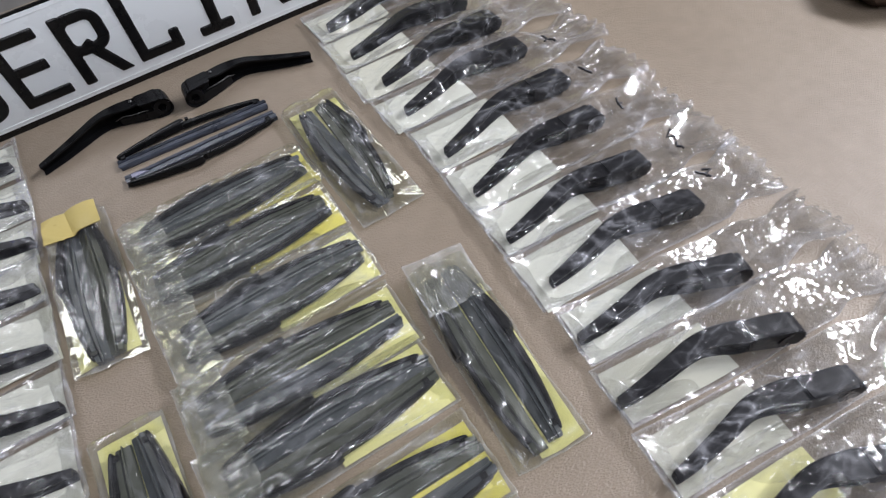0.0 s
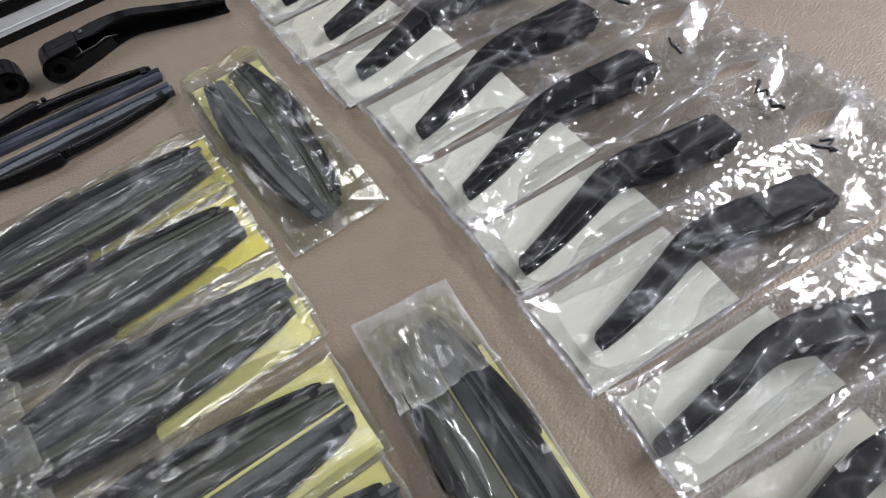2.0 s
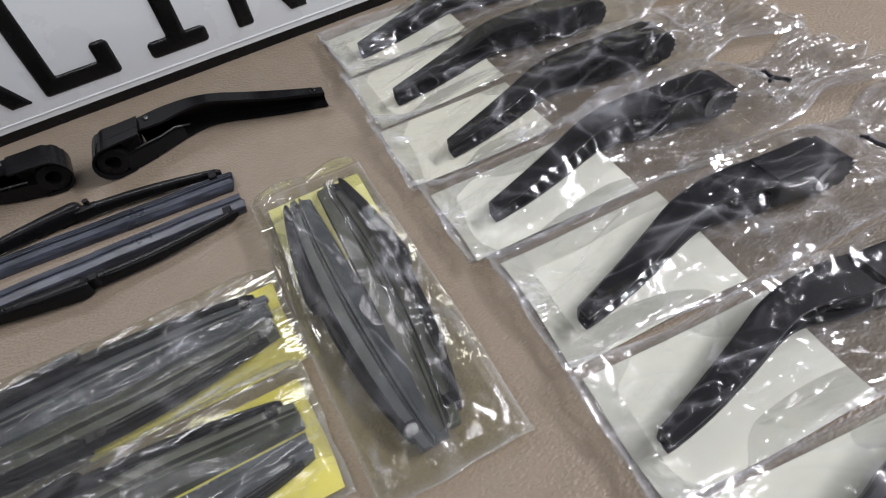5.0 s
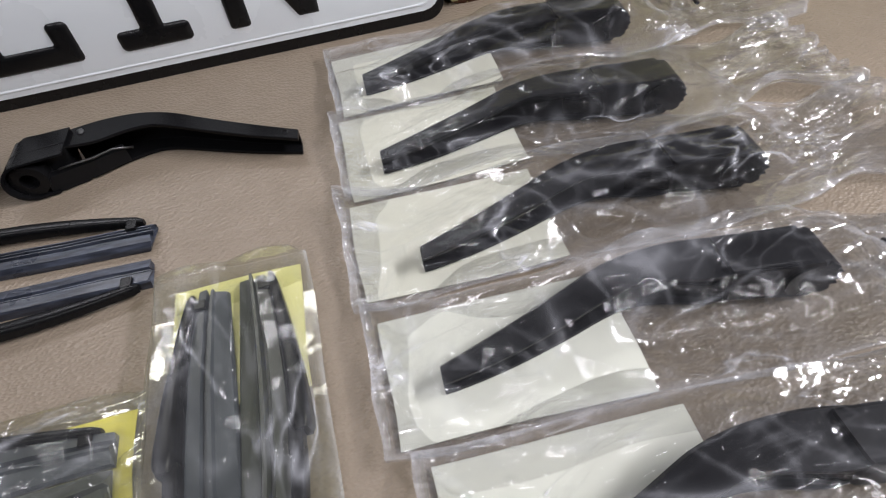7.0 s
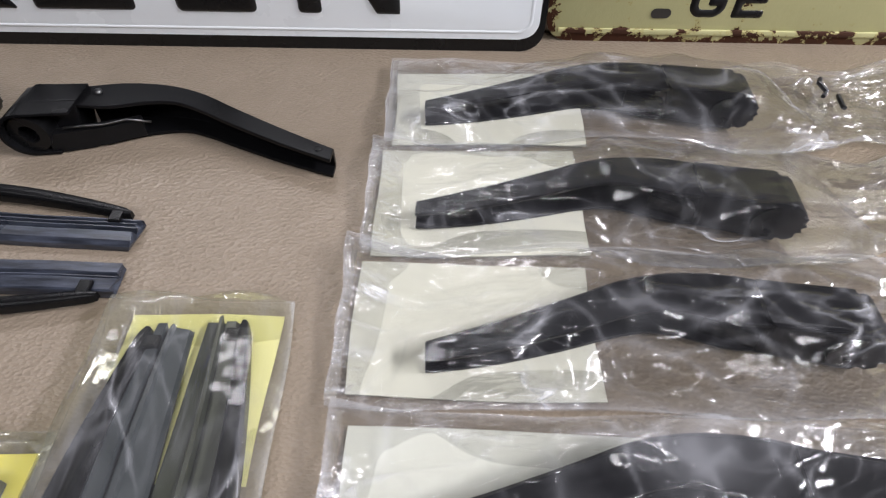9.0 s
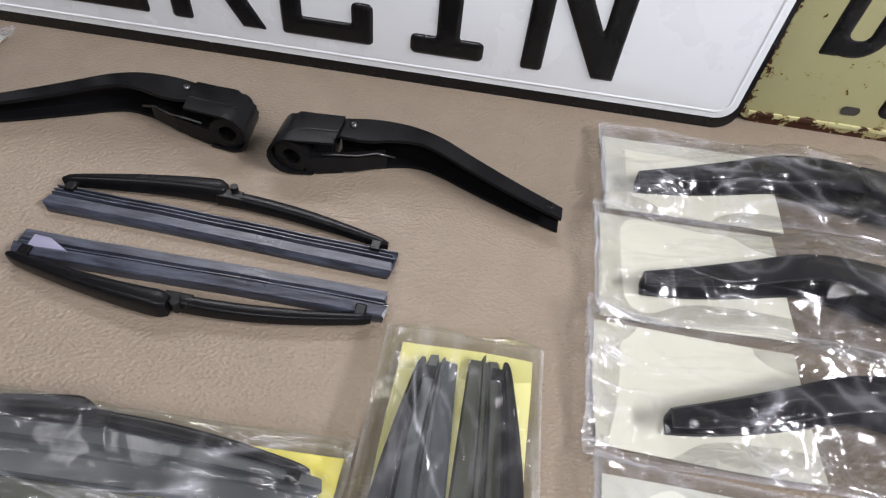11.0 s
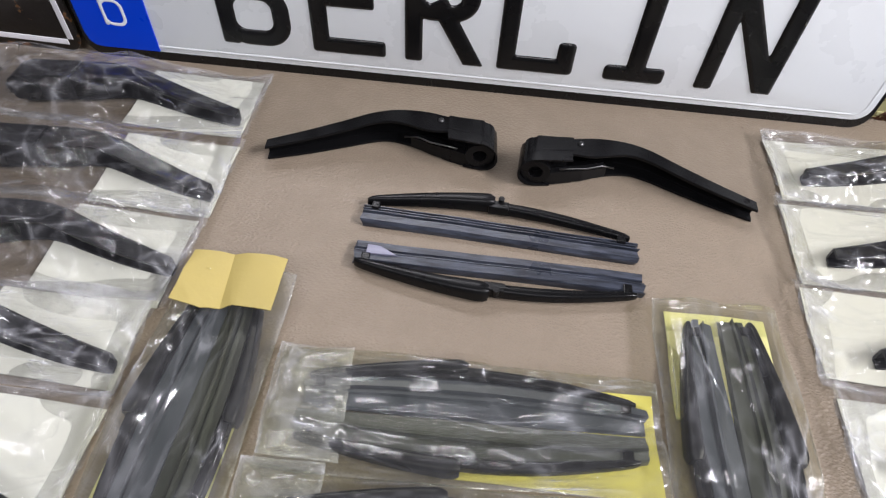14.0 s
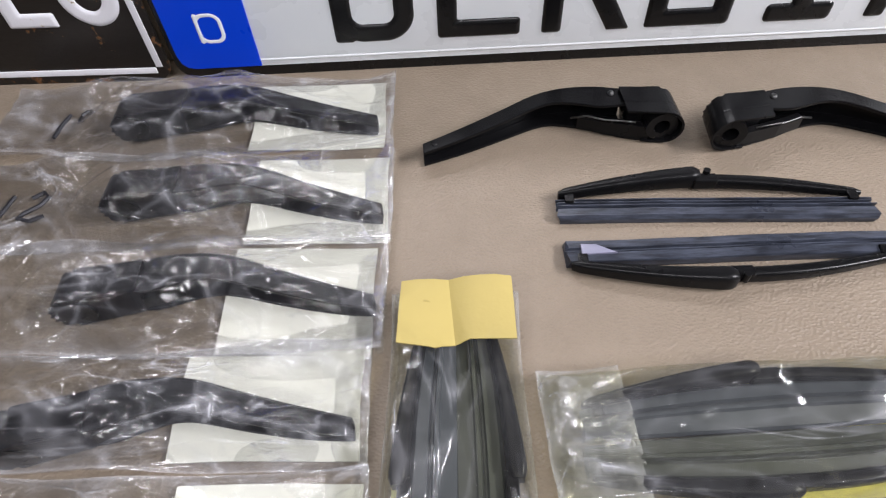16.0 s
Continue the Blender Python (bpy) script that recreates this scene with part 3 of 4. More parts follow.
def channel_mesh(flip, full=0.0):
    """The hollow arm: upper cheek, lower cheek and back, open towards the inner side."""
    bm = bmesh.new()
    rows = []
    th = 0.0016
    spine = eased([(xo, yo, yi, top) for (xo, yo), (xi, yi), top in zip(OUTER, INNER, RISE)], 4, False)
    for xo, yo, yi, top in spine:
        yi -= full * math.sin(math.pi * min(1.0, xo / 0.150)) ** 0.7
        sec = [(yi, top - th), (yi, top), (yo - 0.0015, top), (yo, top - 0.0015), (yo, 0.0015), (yo - 0.0015, 0.0), (yi + 0.001, 0.0), (yi + 0.001, th), (yo - th - 0.0006, th), (yo - th - 0.0006, top - th)]
        rows.append([bm.verts.new((flip * xo, y, z)) for y, z in sec])
    n = len(rows[0])
    for a, b in zip(rows, rows[1:]):
        for k in range(n):
            bm.faces.new((a[k], a[(k + 1) % n], b[(k + 1) % n], b[k]))
    bm.faces.new(rows[0])
    bm.faces.new(rows[-1])
    bmesh.ops.recalc_face_normals(bm, faces=bm.faces[:])
    sharp = [e for e in bm.edges if len(e.link_faces) == 2 and e.calc_face_angle() > 0.9]
    bmesh.ops.bevel(bm, geom=sharp, offset=0.0004, segments=2, affect="EDGES", profile=0.6)
    return bm


def eased(points, steps, closed=True):
    """The outline drawn as a smooth curve through its corners."""
    n = len(points)
    out = []
    for i in range(n if closed else n - 1):
        a, b, c, d = (points[(i + k) % n] if closed else points[min(max(i + k, 0), n - 1)] for k in (-1, 0, 1, 2))
        for j in range(steps):
            t = j / steps
            out.append(tuple(0.5 * (2 * q + (r - p) * t + (2 * p - 5 * q + 4 * r - e) * t * t + (3 * q - p - 3 * r + e) * t ** 3) for p, q, r, e in zip(a, b, c, d)))
    return out if closed else out + [tuple(points[-1])]


HEEL_X, HEEL_Z, HEEL_R = 0.1253, 0.0107, 0.0104


def heel_mesh(flip, profile, y0, y1, bevel, segments=2):
    """A side outline (x, z) drawn out along y and leaning with the arm."""
    bm = prism(profile, y0, y1, bevel, segments)
    for v in bm.verts:
        x, z, y = v.co
        v.co = (flip * x, y - 0.20 * (x - 0.107), z)
    bmesh.ops.recalc_face_normals(bm, faces=bm.faces[:])
    return bm


def heel_profile(r, x0, x1):
    arc = [(HEEL_X + r * math.sin(a), HEEL_Z + r * math.cos(a)) for a in [math.pi * k / 18 for k in range(19)]]
    return [(x0, HEEL_Z + r - 0.0004)] + arc + [(x1, HEEL_Z - r)]


ARMS = {}


def arm_meshes(flip):
    if flip in ARMS:
        return ARMS[flip]
    keep = {}

    def bake(key, bm, mat, smooth=False):
        if isinstance(bm, tuple):
            keep[key] = mesh_of(key, bm[0], bm[1], mat, smooth)
            return
        me = bpy.data.meshes.new(key)
        bm.to_mesh(me)
        bm.free()
        me.materials.append(mat)
        if smooth:
            me.polygons.foreach_set("use_smooth", [True] * len(me.polygons))
        keep[key] = me

    bake("channel", channel_mesh(flip), BLACK)
    bake("full_channel", channel_mesh(flip, 0.0050), BAGGED)
    solid = heel_profile(HEEL_R, 0.1060, 0.1100)
    bake("heel_cap", heel_mesh(flip, solid, 0.0105, 0.0240, 0.0018, 4), BLACK)
    bake("full_heel", heel_mesh(flip, heel_profile(HEEL_R, 0.0985, 0.1000), 0.0045, 0.0245, 0.0030, 4), BAGGED)
    rim = heel_profile(HEEL_R, 0.1060, 0.1160)
    inner = heel_profile(HEEL_R - 0.0012, 0.1060, 0.1160)
    bake("heel_shell", heel_mesh(flip, rim + inner[::-1], 0.0030, 0.0112, 0.0003), BLACK)
    verts, faces = ring(0.0084, 0.0042, 0.0008, 0.0120)
    bake("pivot_ring", ([(flip * HEEL_X + x, y, z + HEEL_Z - 0.0006) for x, y, z in verts], faces), BLACK_PLASTIC, False)
    foot = [(flip * x, y) for x, y in ((0.1060, 0.0120), (0.1215, 0.0075), (0.1225, 0.0025), (0.1140, 0.0030), (0.1030, 0.0070))]
    bake("foot_plate", prism(foot, 0.0, 0.0016, 0.0004), BLACK_PLASTIC)
    strut = [(flip * x, y) for x, y in ((0.084, 0.0150), (0.098, 0.0085), (0.112, 0.0040), (0.1195, 0.0018), (0.1200, 0.0060), (0.100, 0.0125), (0.086, 0.0190))]
    bake("strut", prism(strut, 0.0010, 0.0095, 0.0008), BLACK_PLASTIC)
    bake("spring", tube([(flip * x, y, z) for x, y, z in ((0.080, 0.0150, 0.009), (0.088, 0.0115, 0.0125), (0.096, 0.0080, 0.0120), (0.106, 0.0060, 0.0118), (0.112, 0.0045, 0.0116))], 0.0005, 6), STEEL, True)
    bake("rivet", ([(flip * 0.1015 + r * math.cos(a), 0.0205 + r * math.sin(a), z) for r, z in ((0.0018, 0.0186), (0.0016, 0.0195), (0.0008, 0.0199)) for a in [2 * math.pi * k / 12 for k in range(12)]], [tuple(24 + k for k in range(12))] + [(r * 12 + k, r * 12 + (k + 1) % 12, (r + 1) * 12 + (k + 1) % 12, (r + 1) * 12 + k) for r in range(2) for k in range(12)]), STEEL, True)
    bake("hole", ([(flip * 0.006 + r * math.cos(a), 0.0022 + r * math.sin(a), z) for r, z in ((0.0019, 0.0109), (0.0016, 0.0116), (0.0011, 0.0114)) for a in [2 * math.pi * k / 12 for k in range(12)]], [(r * 12 + k, r * 12 + (k + 1) % 12, (r + 1) * 12 + (k + 1) % 12, (r + 1) * 12 + k) for r in range(2) for k in range(12)]), BLACK_PLASTIC, True)
    ARMS[flip] = keep
    return keep


def arm_parts(parent, flip, m=None, wrapped=False):
    """The arm's pieces: on a thing of its own, or under one part inside a pack."""
    k = arm_meshes(flip)
    if wrapped:
        body = part("arm", k["full_channel"], BAGGED, parent, "black wiper arm", m)
        for name in ("full_heel", "pivot_ring", "strut"):
            part(name, k[name], BLACK, body)
        return body
    for name in ("channel", "heel_cap", "heel_shell", "pivot_ring", "foot_plate", "strut", "spring", "rivet", "hole"):
        part(name, k[name], BLACK, parent, {"spring": "bare steel spring", "rivet": "bright steel rivet"}.get(name, ""))
    return parent


left_arm = thing("windscreen_wiper_arm", pose(0.1525, -0.0880, 0.0005, 0, 0, 3.0), "black coated wiper arm lying on its side on the leather", "wiper arm", "loose wiper arms")
arm_parts(left_arm, 1)
right_arm = thing("windscreen_wiper_arm", pose(0.4355, -0.0985, 0.0005, 0, 0, -4.0), "black coated wiper arm lying on its side on the leather", "wiper arm", "loose wiper arms")
arm_parts(right_arm, -1)


# ---- wiper blades ----
def rubber_mesh(length, width, seed, mat):
    """A ribbed rubber strip lying flat, with ragged ends and a slight wave."""
    rng = random.Random(seed)
    sec = [(0.0, 0.0), (0.0, 0.0030), (0.04, 0.0040), (0.08, 0.0040), (0.11, 0.0018), (0.20, 0.0018), (0.22, 0.0046), (0.26, 0.0046), (0.29, 0.0020), (0.37, 0.0020), (0.39, 0.0050), (0.43, 0.0050), (0.46, 0.0018), (0.52, 0.0018), (0.55, 0.0046), (0.90, 0.0048), (1.0, 0.0026), (1.0, 0.0)]
    if mat is not RUBBER:
        sec = [(0.0, 0.0), (0.0, 0.0030), (0.08, 0.0046), (0.34, 0.0050), (0.38, 0.0030), (0.44, 0.0030), (0.48, 0.0054), (0.56, 0.0054), (0.60, 0.0040), (0.95, 0.0026), (1.0, 0.0012), (1.0, 0.0)]
    elif seed == 1:
        sec = [(0.0, 0.0), (0.0, 0.0040), (0.03, 0.0047), (0.38, 0.0050), (0.41, 0.0035), (0.45, 0.0035), (0.47, 0.0043), (0.51, 0.0043), (0.53, 0.0030), (0.58, 0.0030), (0.62, 0.0045), (0.96, 0.0041), (1.0, 0.0030), (1.0, 0.0)]
    n = 40
    verts, faces = [], []
    cut = [[rng.uniform(-0.0012, 0.0012) for _ in sec] for _ in range(2)]
    for i in range(n + 1):
        u = i / n
        for k, (v, z) in enumerate(sec):
            x = u * length + (cut[0][k] if i == 0 else cut[1][k] if i == n else 0)
            wave = 0.0004 * math.sin(u * 5 + seed)
            swell = 0.0 if mat is RUBBER else (1 - v) * 0.0080 * math.sin(math.pi * u) ** 0.8
            verts.append((x, -v * width + wave + swell, z * (1 + 0.03 * math.sin(u * 23 + seed))))
    m = len(sec)
    for i in range(n):
        faces += [(i * m + k, (i + 1) * m + k, (i + 1) * m + (k + 1) % m, i * m + (k + 1) % m) for k in range(m)]
    faces += [tuple(range(m)), tuple(range((n + 1) * m - 1, n * m - 1, -1))]
    return mesh_of("rubber", verts, faces, mat)


def bow_mesh(u0, u1, steps, offset, width, z0, rise, mat, name):
    """One half of the sprung bow: a curved bar of tapering width, rounded on top."""
    verts, faces = [], []
    section = [(0.0, 0.0), (1.0, 0.0), (1.0, 0.55), (0.96, 0.80), (0.86, 0.95), (0.72, 1.0), (0.26, 1.0), (0.12, 0.95), (0.03, 0.82), (0.0, 0.60)]
    for i in range(steps + 1):
        f = i / steps
        u = u0 + (u1 - u0) * f
        o, w, h = offset(f), width(f), rise(f)
        e = min(f, 1 - f) * abs(u1 - u0)
        tip = 1.0 if e > 0.004 else 0.62 + 0.38 * math.sin(e / 0.004 * math.pi / 2)
        h *= 0.5 + 0.5 * tip
        o, w = o + w * (1 - tip) / 2, w * tip
        verts += [(u, o + w * s, z0 + h * t) for s, t in section]
    m = len(section)
    for i in range(steps):
        faces += [(i * m + k, (i + 1) * m + k, (i + 1) * m + (k + 1) % m, i * m + (k + 1) % m) for k in range(m)]
    faces += [tuple(range(m)), tuple(range(steps * m + m - 1, steps * m - 1, -1))]
    bm = bmesh.new()
    me = mesh_of(name, verts, faces, mat)
    bm.from_mesh(me)
    bmesh.ops.recalc_face_normals(bm, faces=bm.faces[:])
    bm.to_mesh(me)
    bm.free()
    me.polygons.foreach_set("use_smooth", [True] * len(me.polygons))
    me.set_sharp_from_angle(angle=0.8)
    return me


LONG = 0.150
RUBBERS = [rubber_mesh(LONG, 0.0128, k, RUBBER if k < 2 else RUBBER_DARK if k % 2 else RUBBER_BLUE) for k in range(6)]
BOW_WIDE = bow_mesh(0.001, 0.071, 28, lambda f: 0.0005 + 0.0075 * math.sin(f * 1.5), lambda f: 0.0034 + 0.0052 * f ** 0.8, 0.0022, lambda f: 0.0050 + 0.0035 * f, BLACK_PLASTIC, "bow_wide")
BOW_NARROW = bow_mesh(0.071, 0.146, 28, lambda f: 0.0078 * math.cos(f * 1.5) - 0.0005, lambda f: 0.0052 - 0.0020 * f + 0.0012 * math.sin(f * math.pi), 0.0022, lambda f: 0.0058 - 0.0020 * f, BLACK_PLASTIC, "bow_narrow")


def clip_mesh():
    bm = box(0.068, 0.079, 0.0070, 0.0125, 0.0020, 0.0078, 0.0006)
    return bm


CLIP = bpy.data.meshes.new("clip")
bm = clip_mesh()
bm.to_mesh(CLIP)
bm.free()
CLIP.materials.append(BLACK_PLASTIC)
PIN = mesh_of("pin", *tube([(0.0745, 0.0128, 0.0045), (0.0745, 0.0128, 0.0098)], 0.0017, 10), BLACK_PLASTIC)
CLAW = bpy.data.meshes.new("claw")
bm = box(0.0, 0.0045, -0.0035, 0.0030, 0.0040, 0.0060, 0.0005)
bm.to_mesh(CLAW)
bm.free()
CLAW.materials.append(BLACK_PLASTIC)


def blade_parts(parent, m, seed, wrapped=False):
    """A wiper blade: ribbed rubber with a two-part bow on its +y side."""
    if wrapped:
        body = part("blade", RUBBERS[2 + seed % 4], RUBBER_DARK, parent, "dark wiper blade", m)
        m = None
        names = (("bow_wide", BOW_WIDE), ("bow_narrow", BOW_NARROW), ("clip", CLIP))
    else:
        body = parent
        part("rubber", RUBBERS[seed % 2], RUBBER, body, "blue-grey ribbed rubber", m)
        names = (("bow_wide", BOW_WIDE), ("bow_narrow", BOW_NARROW), ("clip", CLIP), ("pin", PIN))
    for name, me in names:
        part(name, me, BLACK_PLASTIC, body, "black plastic bow" if "bow" in name and not wrapped else "", m)
    for x in (0.004, 0.139):
        claw_m = pose(x, 0, 0) if m is None else m @ pose(x, 0, 0)
        part("claw", CLAW, BLACK_PLASTIC, body, "", claw_m)
    return body


def mirror_y():
    return Matrix.Diagonal((1, -1, 1, 1))


upper = thing("windscreen_wiper_blade", pose(0.2170, -0.1215, 0.0004, 0, 0, -2.8), "blue-grey rubber wiper blade with black plastic bow", "wiper blade", "loose wiper blades")
blade_parts(upper, pose(0, 0, 0), 0)
lower = thing("windscreen_wiper_blade", pose(0.2175, -0.1600, 0.0004, 0, 0, -1.2), "blue-grey rubber wiper blade with black plastic bow", "wiper blade", "loose wiper blades")
blade_parts(lower, mirror_y(), 1)


TAB = painted("pale violet plastic", (0.20, 0.20, 0.27), 0.4, 500)
part("tab", prism([(0.0060, 0.0030), (0.0225, 0.0035), (0.0130, 0.0085), (0.0060, 0.0090)], 0.0046, 0.0060, 0.0004), TAB, lower, "pale violet plastic tab")


# ---- film bags ----
def bag_geo(length, width, contents, seed, flute=0.0, nu=300, nv=80, lift=0.0080, wrinkle=0.0007, long_folds=0.5, stiff=0.30, steep=0.75, hem=0.008):
    """A flat film bag round its contents. contents: bars (u0, v0, u1, v1, radius, height) that it is stretched over.
    flute: how far the open end is gathered into pleats. stiff: 1 for long smooth waves, 0 for sharp facets. Returns both sheets, and how crimped each point is."""
    U, V = np.meshgrid(np.linspace(0, 1, nu + 1), np.linspace(-1, 1, nv + 1), indexing="ij")
    u, v = U * length, V * width / 2
    h = np.full_like(u, 0.0016)
    for u0, v0, u1, v1, r, top in contents:
        dx, dy = u1 - u0, v1 - v0
        t = np.clip(((u - u0) * dx + (v - v0) * dy) / (dx * dx + dy * dy), 0, 1)
        d = np.hypot(u - u0 - t * dx, v - v0 - t * dy)
        tt = top if np.isscalar(top) else top[0] + (top[1] - top[0]) * t
        slope = steep * (1 + 0.45 * gnoise(u * 40, v * 40, seed + 3))
        h = np.maximum(h, tt + 0.0010 - slope * np.maximum(0, d - r))
    edge = np.minimum(np.minimum(U, 1 - U) * length, (1 - np.abs(V)) * width / 2)
    near = np.clip(edge / hem, 0, 1)
    h = 0.0008 + (h - 0.0008) * (near * near * (3 - 2 * near))
    free = np.clip(1.7 - h / 0.013, 0.75, 1.0)
    wu, wv = u + 0.006 * gnoise(u * 35, v * 35, seed + 20), v + 0.006 * gnoise(u * 35, v * 35, seed + 21)
    turn = (0.8 * gnoise(u * 11, v * 11, seed + 22) + 0.25) * (1.1 - stiff) * 1.45
    fu, fv = wu + turn * wv, wv - turn * wu
    flow = 1.6 * np.abs(gnoise(fu * 7, fv * 40, seed + 30)) + 0.9 * gnoise(fu * 13, fv * 62, seed + 31)
    crumple = 0.85 * facets(fu * 20, fv * 80, seed) + 0.20 * facets(fu * 52 + 3.1, fv * 150, seed + 1) + 1.1
    fold = creases(u, v, seed + 4, 9, 52, 5.0) * long_folds * 1.2 + creases(u + 0.4 * v, v, seed + 14, 16, 34, 7.0) * 1.0 + creases(u + v, v - u, seed + 15, 34, 14, 8.0) * 0.8 * (1.3 - stiff) + creases(u, v, seed + 16, 62, 75, 5.0) * 0.35 * (1.2 - stiff)
    crumple = stiff * (flow + 0.6) + (1 - stiff) * crumple
    patchy = 0.45 + 0.75 * np.clip(0.5 + 1.4 * gnoise(u * 18, v * 18, seed + 5), 0, 1)
    h = h + wrinkle * np.clip(edge / 0.003, 0.1, 1) * free * patchy * (crumple + fold)
    h = h + 0.0006 * np.exp(-((edge - 0.0028) / 0.0011) ** 2)
    crimp = np.exp(-edge / 0.0016) * 0.45 + 0.26 * (1.15 - stiff) * np.clip(fold, 0, 1.5) ** 2 * patchy + 0.05 * flute * np.clip((U - 0.68) / 0.32, 0, 1)
    rise = lift * np.clip(1 - edge / 0.020, 0, 1) * np.clip(0.55 + 0.9 * gnoise(u * 18, v * 18, seed + 6), 0, 1.5)
    rise = rise + 0.0035 * np.clip(1 - u / 0.016, 0, 1)
    low = rise * 0.9 + 0.0003
    h = h + rise
    pinch = np.ones_like(u)
    if flute:
        f = np.clip((U - 0.68) / 0.32, 0, 1)
        pinch = 1 - 0.30 * np.exp(-((U - 0.84) / 0.07) ** 2) * flute + 0.10 * f * flute
        pleat = np.abs(np.sin(V * 9.0 + 1.5 * gnoise(U * 6, V * 3, seed + 9) + seed)) + 0.5 * np.abs(gnoise(U * 9, V * 11, seed + 10))
        h = h + flute * 0.0036 * f * (0.5 + pleat) * np.clip(edge / 0.002 + 0.35, 0, 1)
        low = low + flute * 0.004 * f * f
    jag = 0.0012 * gnoise(u * 60, v * 60, seed + 11)
    du = np.where(U > 0.5, 1, -1) * jag * (np.clip(1 - np.minimum(U, 1 - U) * length / 0.02, 0, 1)) * (1 + 3 * flute * (U > 0.5))
    X = u + du + (0.008 * flute * gnoise(V * 4, V * 0 + seed, seed + 12) * np.clip((U - 0.8) / 0.2, 0, 1))
    Y = v * pinch + 0.0015 * gnoise(u * 14, V * 0 + 3.3, seed + 13) * np.sign(V) * np.abs(V)
    n, m = nu + 1, nv + 1
    verts = np.stack([X, Y, h], -1).reshape(-1, 3)
    idx = np.arange(n * m).reshape(n, m)
    faces = np.stack([idx[:-1, :-1], idx[1:, :-1], idx[1:, 1:], idx[:-1, 1:]], -1).reshape(-1, 4)
    # the lower sheet takes every second row and column
    su, sv = slice(None, None, 2), slice(None, None, 2)
    low_v = np.stack([X[su, sv], Y[su, sv], np.minimum(low, h * 0.8)[su, sv]], -1)
    a, b = low_v.shape[:2]
    jd = np.arange(a * b).reshape(a, b) + n * m
    low_f = np.stack([jd[:-1, :-1], jd[:-1, 1:], jd[1:, 1:], jd[1:, :-1]], -1).reshape(-1, 4)
    marks = np.concatenate([crimp.reshape(-1), 0.5 * crimp[su, sv].reshape(-1)])
    return np.concatenate([verts, low_v.reshape(-1, 3)]), np.concatenate([faces, low_f]).tolist(), marks


def numpy_mesh(name, verts, faces, mat, crimp):
    me = bpy.data.meshes.new(name)
    me.from_pydata(verts.tolist(), [], faces)
    me.materials.append(mat)
    me.polygons.foreach_set("use_smooth", [True] * len(me.polygons))
    me.attributes.new("crimp", "FLOAT", "POINT").data.foreach_set("value", crimp)
    me.update()
    return me


def seal_geo(u, width, seed):
    """The pressed band across a bag's closed end."""
    n = 24
    verts, faces = [], []
    for i in range(n + 1):
        v = (i / n - 0.5) * width
        z = 0.0052 + 0.0012 * math.sin(i * 0.9 + seed) + 0.0006 * math.sin(i * 2.3)
        verts += [(u, v, z), (u + 0.0032, v, z + 0.0003)]
    faces = [(2 * i, 2 * i + 1, 2 * i + 3, 2 * i + 2) for i in range(n)]
    return verts, faces


def card_geo(u0, u1, v0, v1, z, seed, curl=0.0):
    """A paper card with a slight bow and softened corners."""
    n, m = 12, 8
    top, faces = [], []
    for i in range(n + 1):
        for k in range(m + 1):
            f, g = i / n, k / m
            bow = curl * (f ** 2) * (0.5 + 0.5 * math.sin(g * 2.5 + seed)) + 0.0004 * math.sin(3 * f + 4 * g + seed)
            top.append((u0 + (u1 - u0) * f + 0.0006 * math.sin(g * 5 + seed), v0 + (v1 - v0) * g + 0.0006 * math.sin(f * 4 + seed), z + 0.0005 + bow))
    s = len(top)
    verts = top + [(x, y, zz - 0.0005) for x, y, zz in top]
    w = m + 1
    for i in range(n):
        for k in range(m):
            q = (i * w + k, (i + 1) * w + k, (i + 1) * w + k + 1, i * w + k + 1)
            faces += [q, tuple(s + j for j in reversed(q))]
    rim = [k for k in range(w)] + [i * w + m for i in range(1, n + 1)] + [n * w + k for k in range(m - 1, -1, -1)] + [i * w for i in range(n - 1, 0, -1)]
    faces += [(rim[i], rim[(i + 1) % len(rim)], s + rim[(i + 1) % len(rim)], s + rim[i]) for i in range(len(rim))]
    return verts, faces


def film_height(verts, x, y):
    near = (verts[:, 0] - x) ** 2 + (verts[:, 1] - y) ** 2 < 0.0000045
    return float(verts[near, 2].max()) if near.any() else 0.006


def ink_stroke(parent, points, verts, name="ink_mark"):
    part(name, tube([(x, y, film_height(verts, x, y)) for x, y in points], 0.0011, 6), INK, parent, "handwritten black marker stroke")


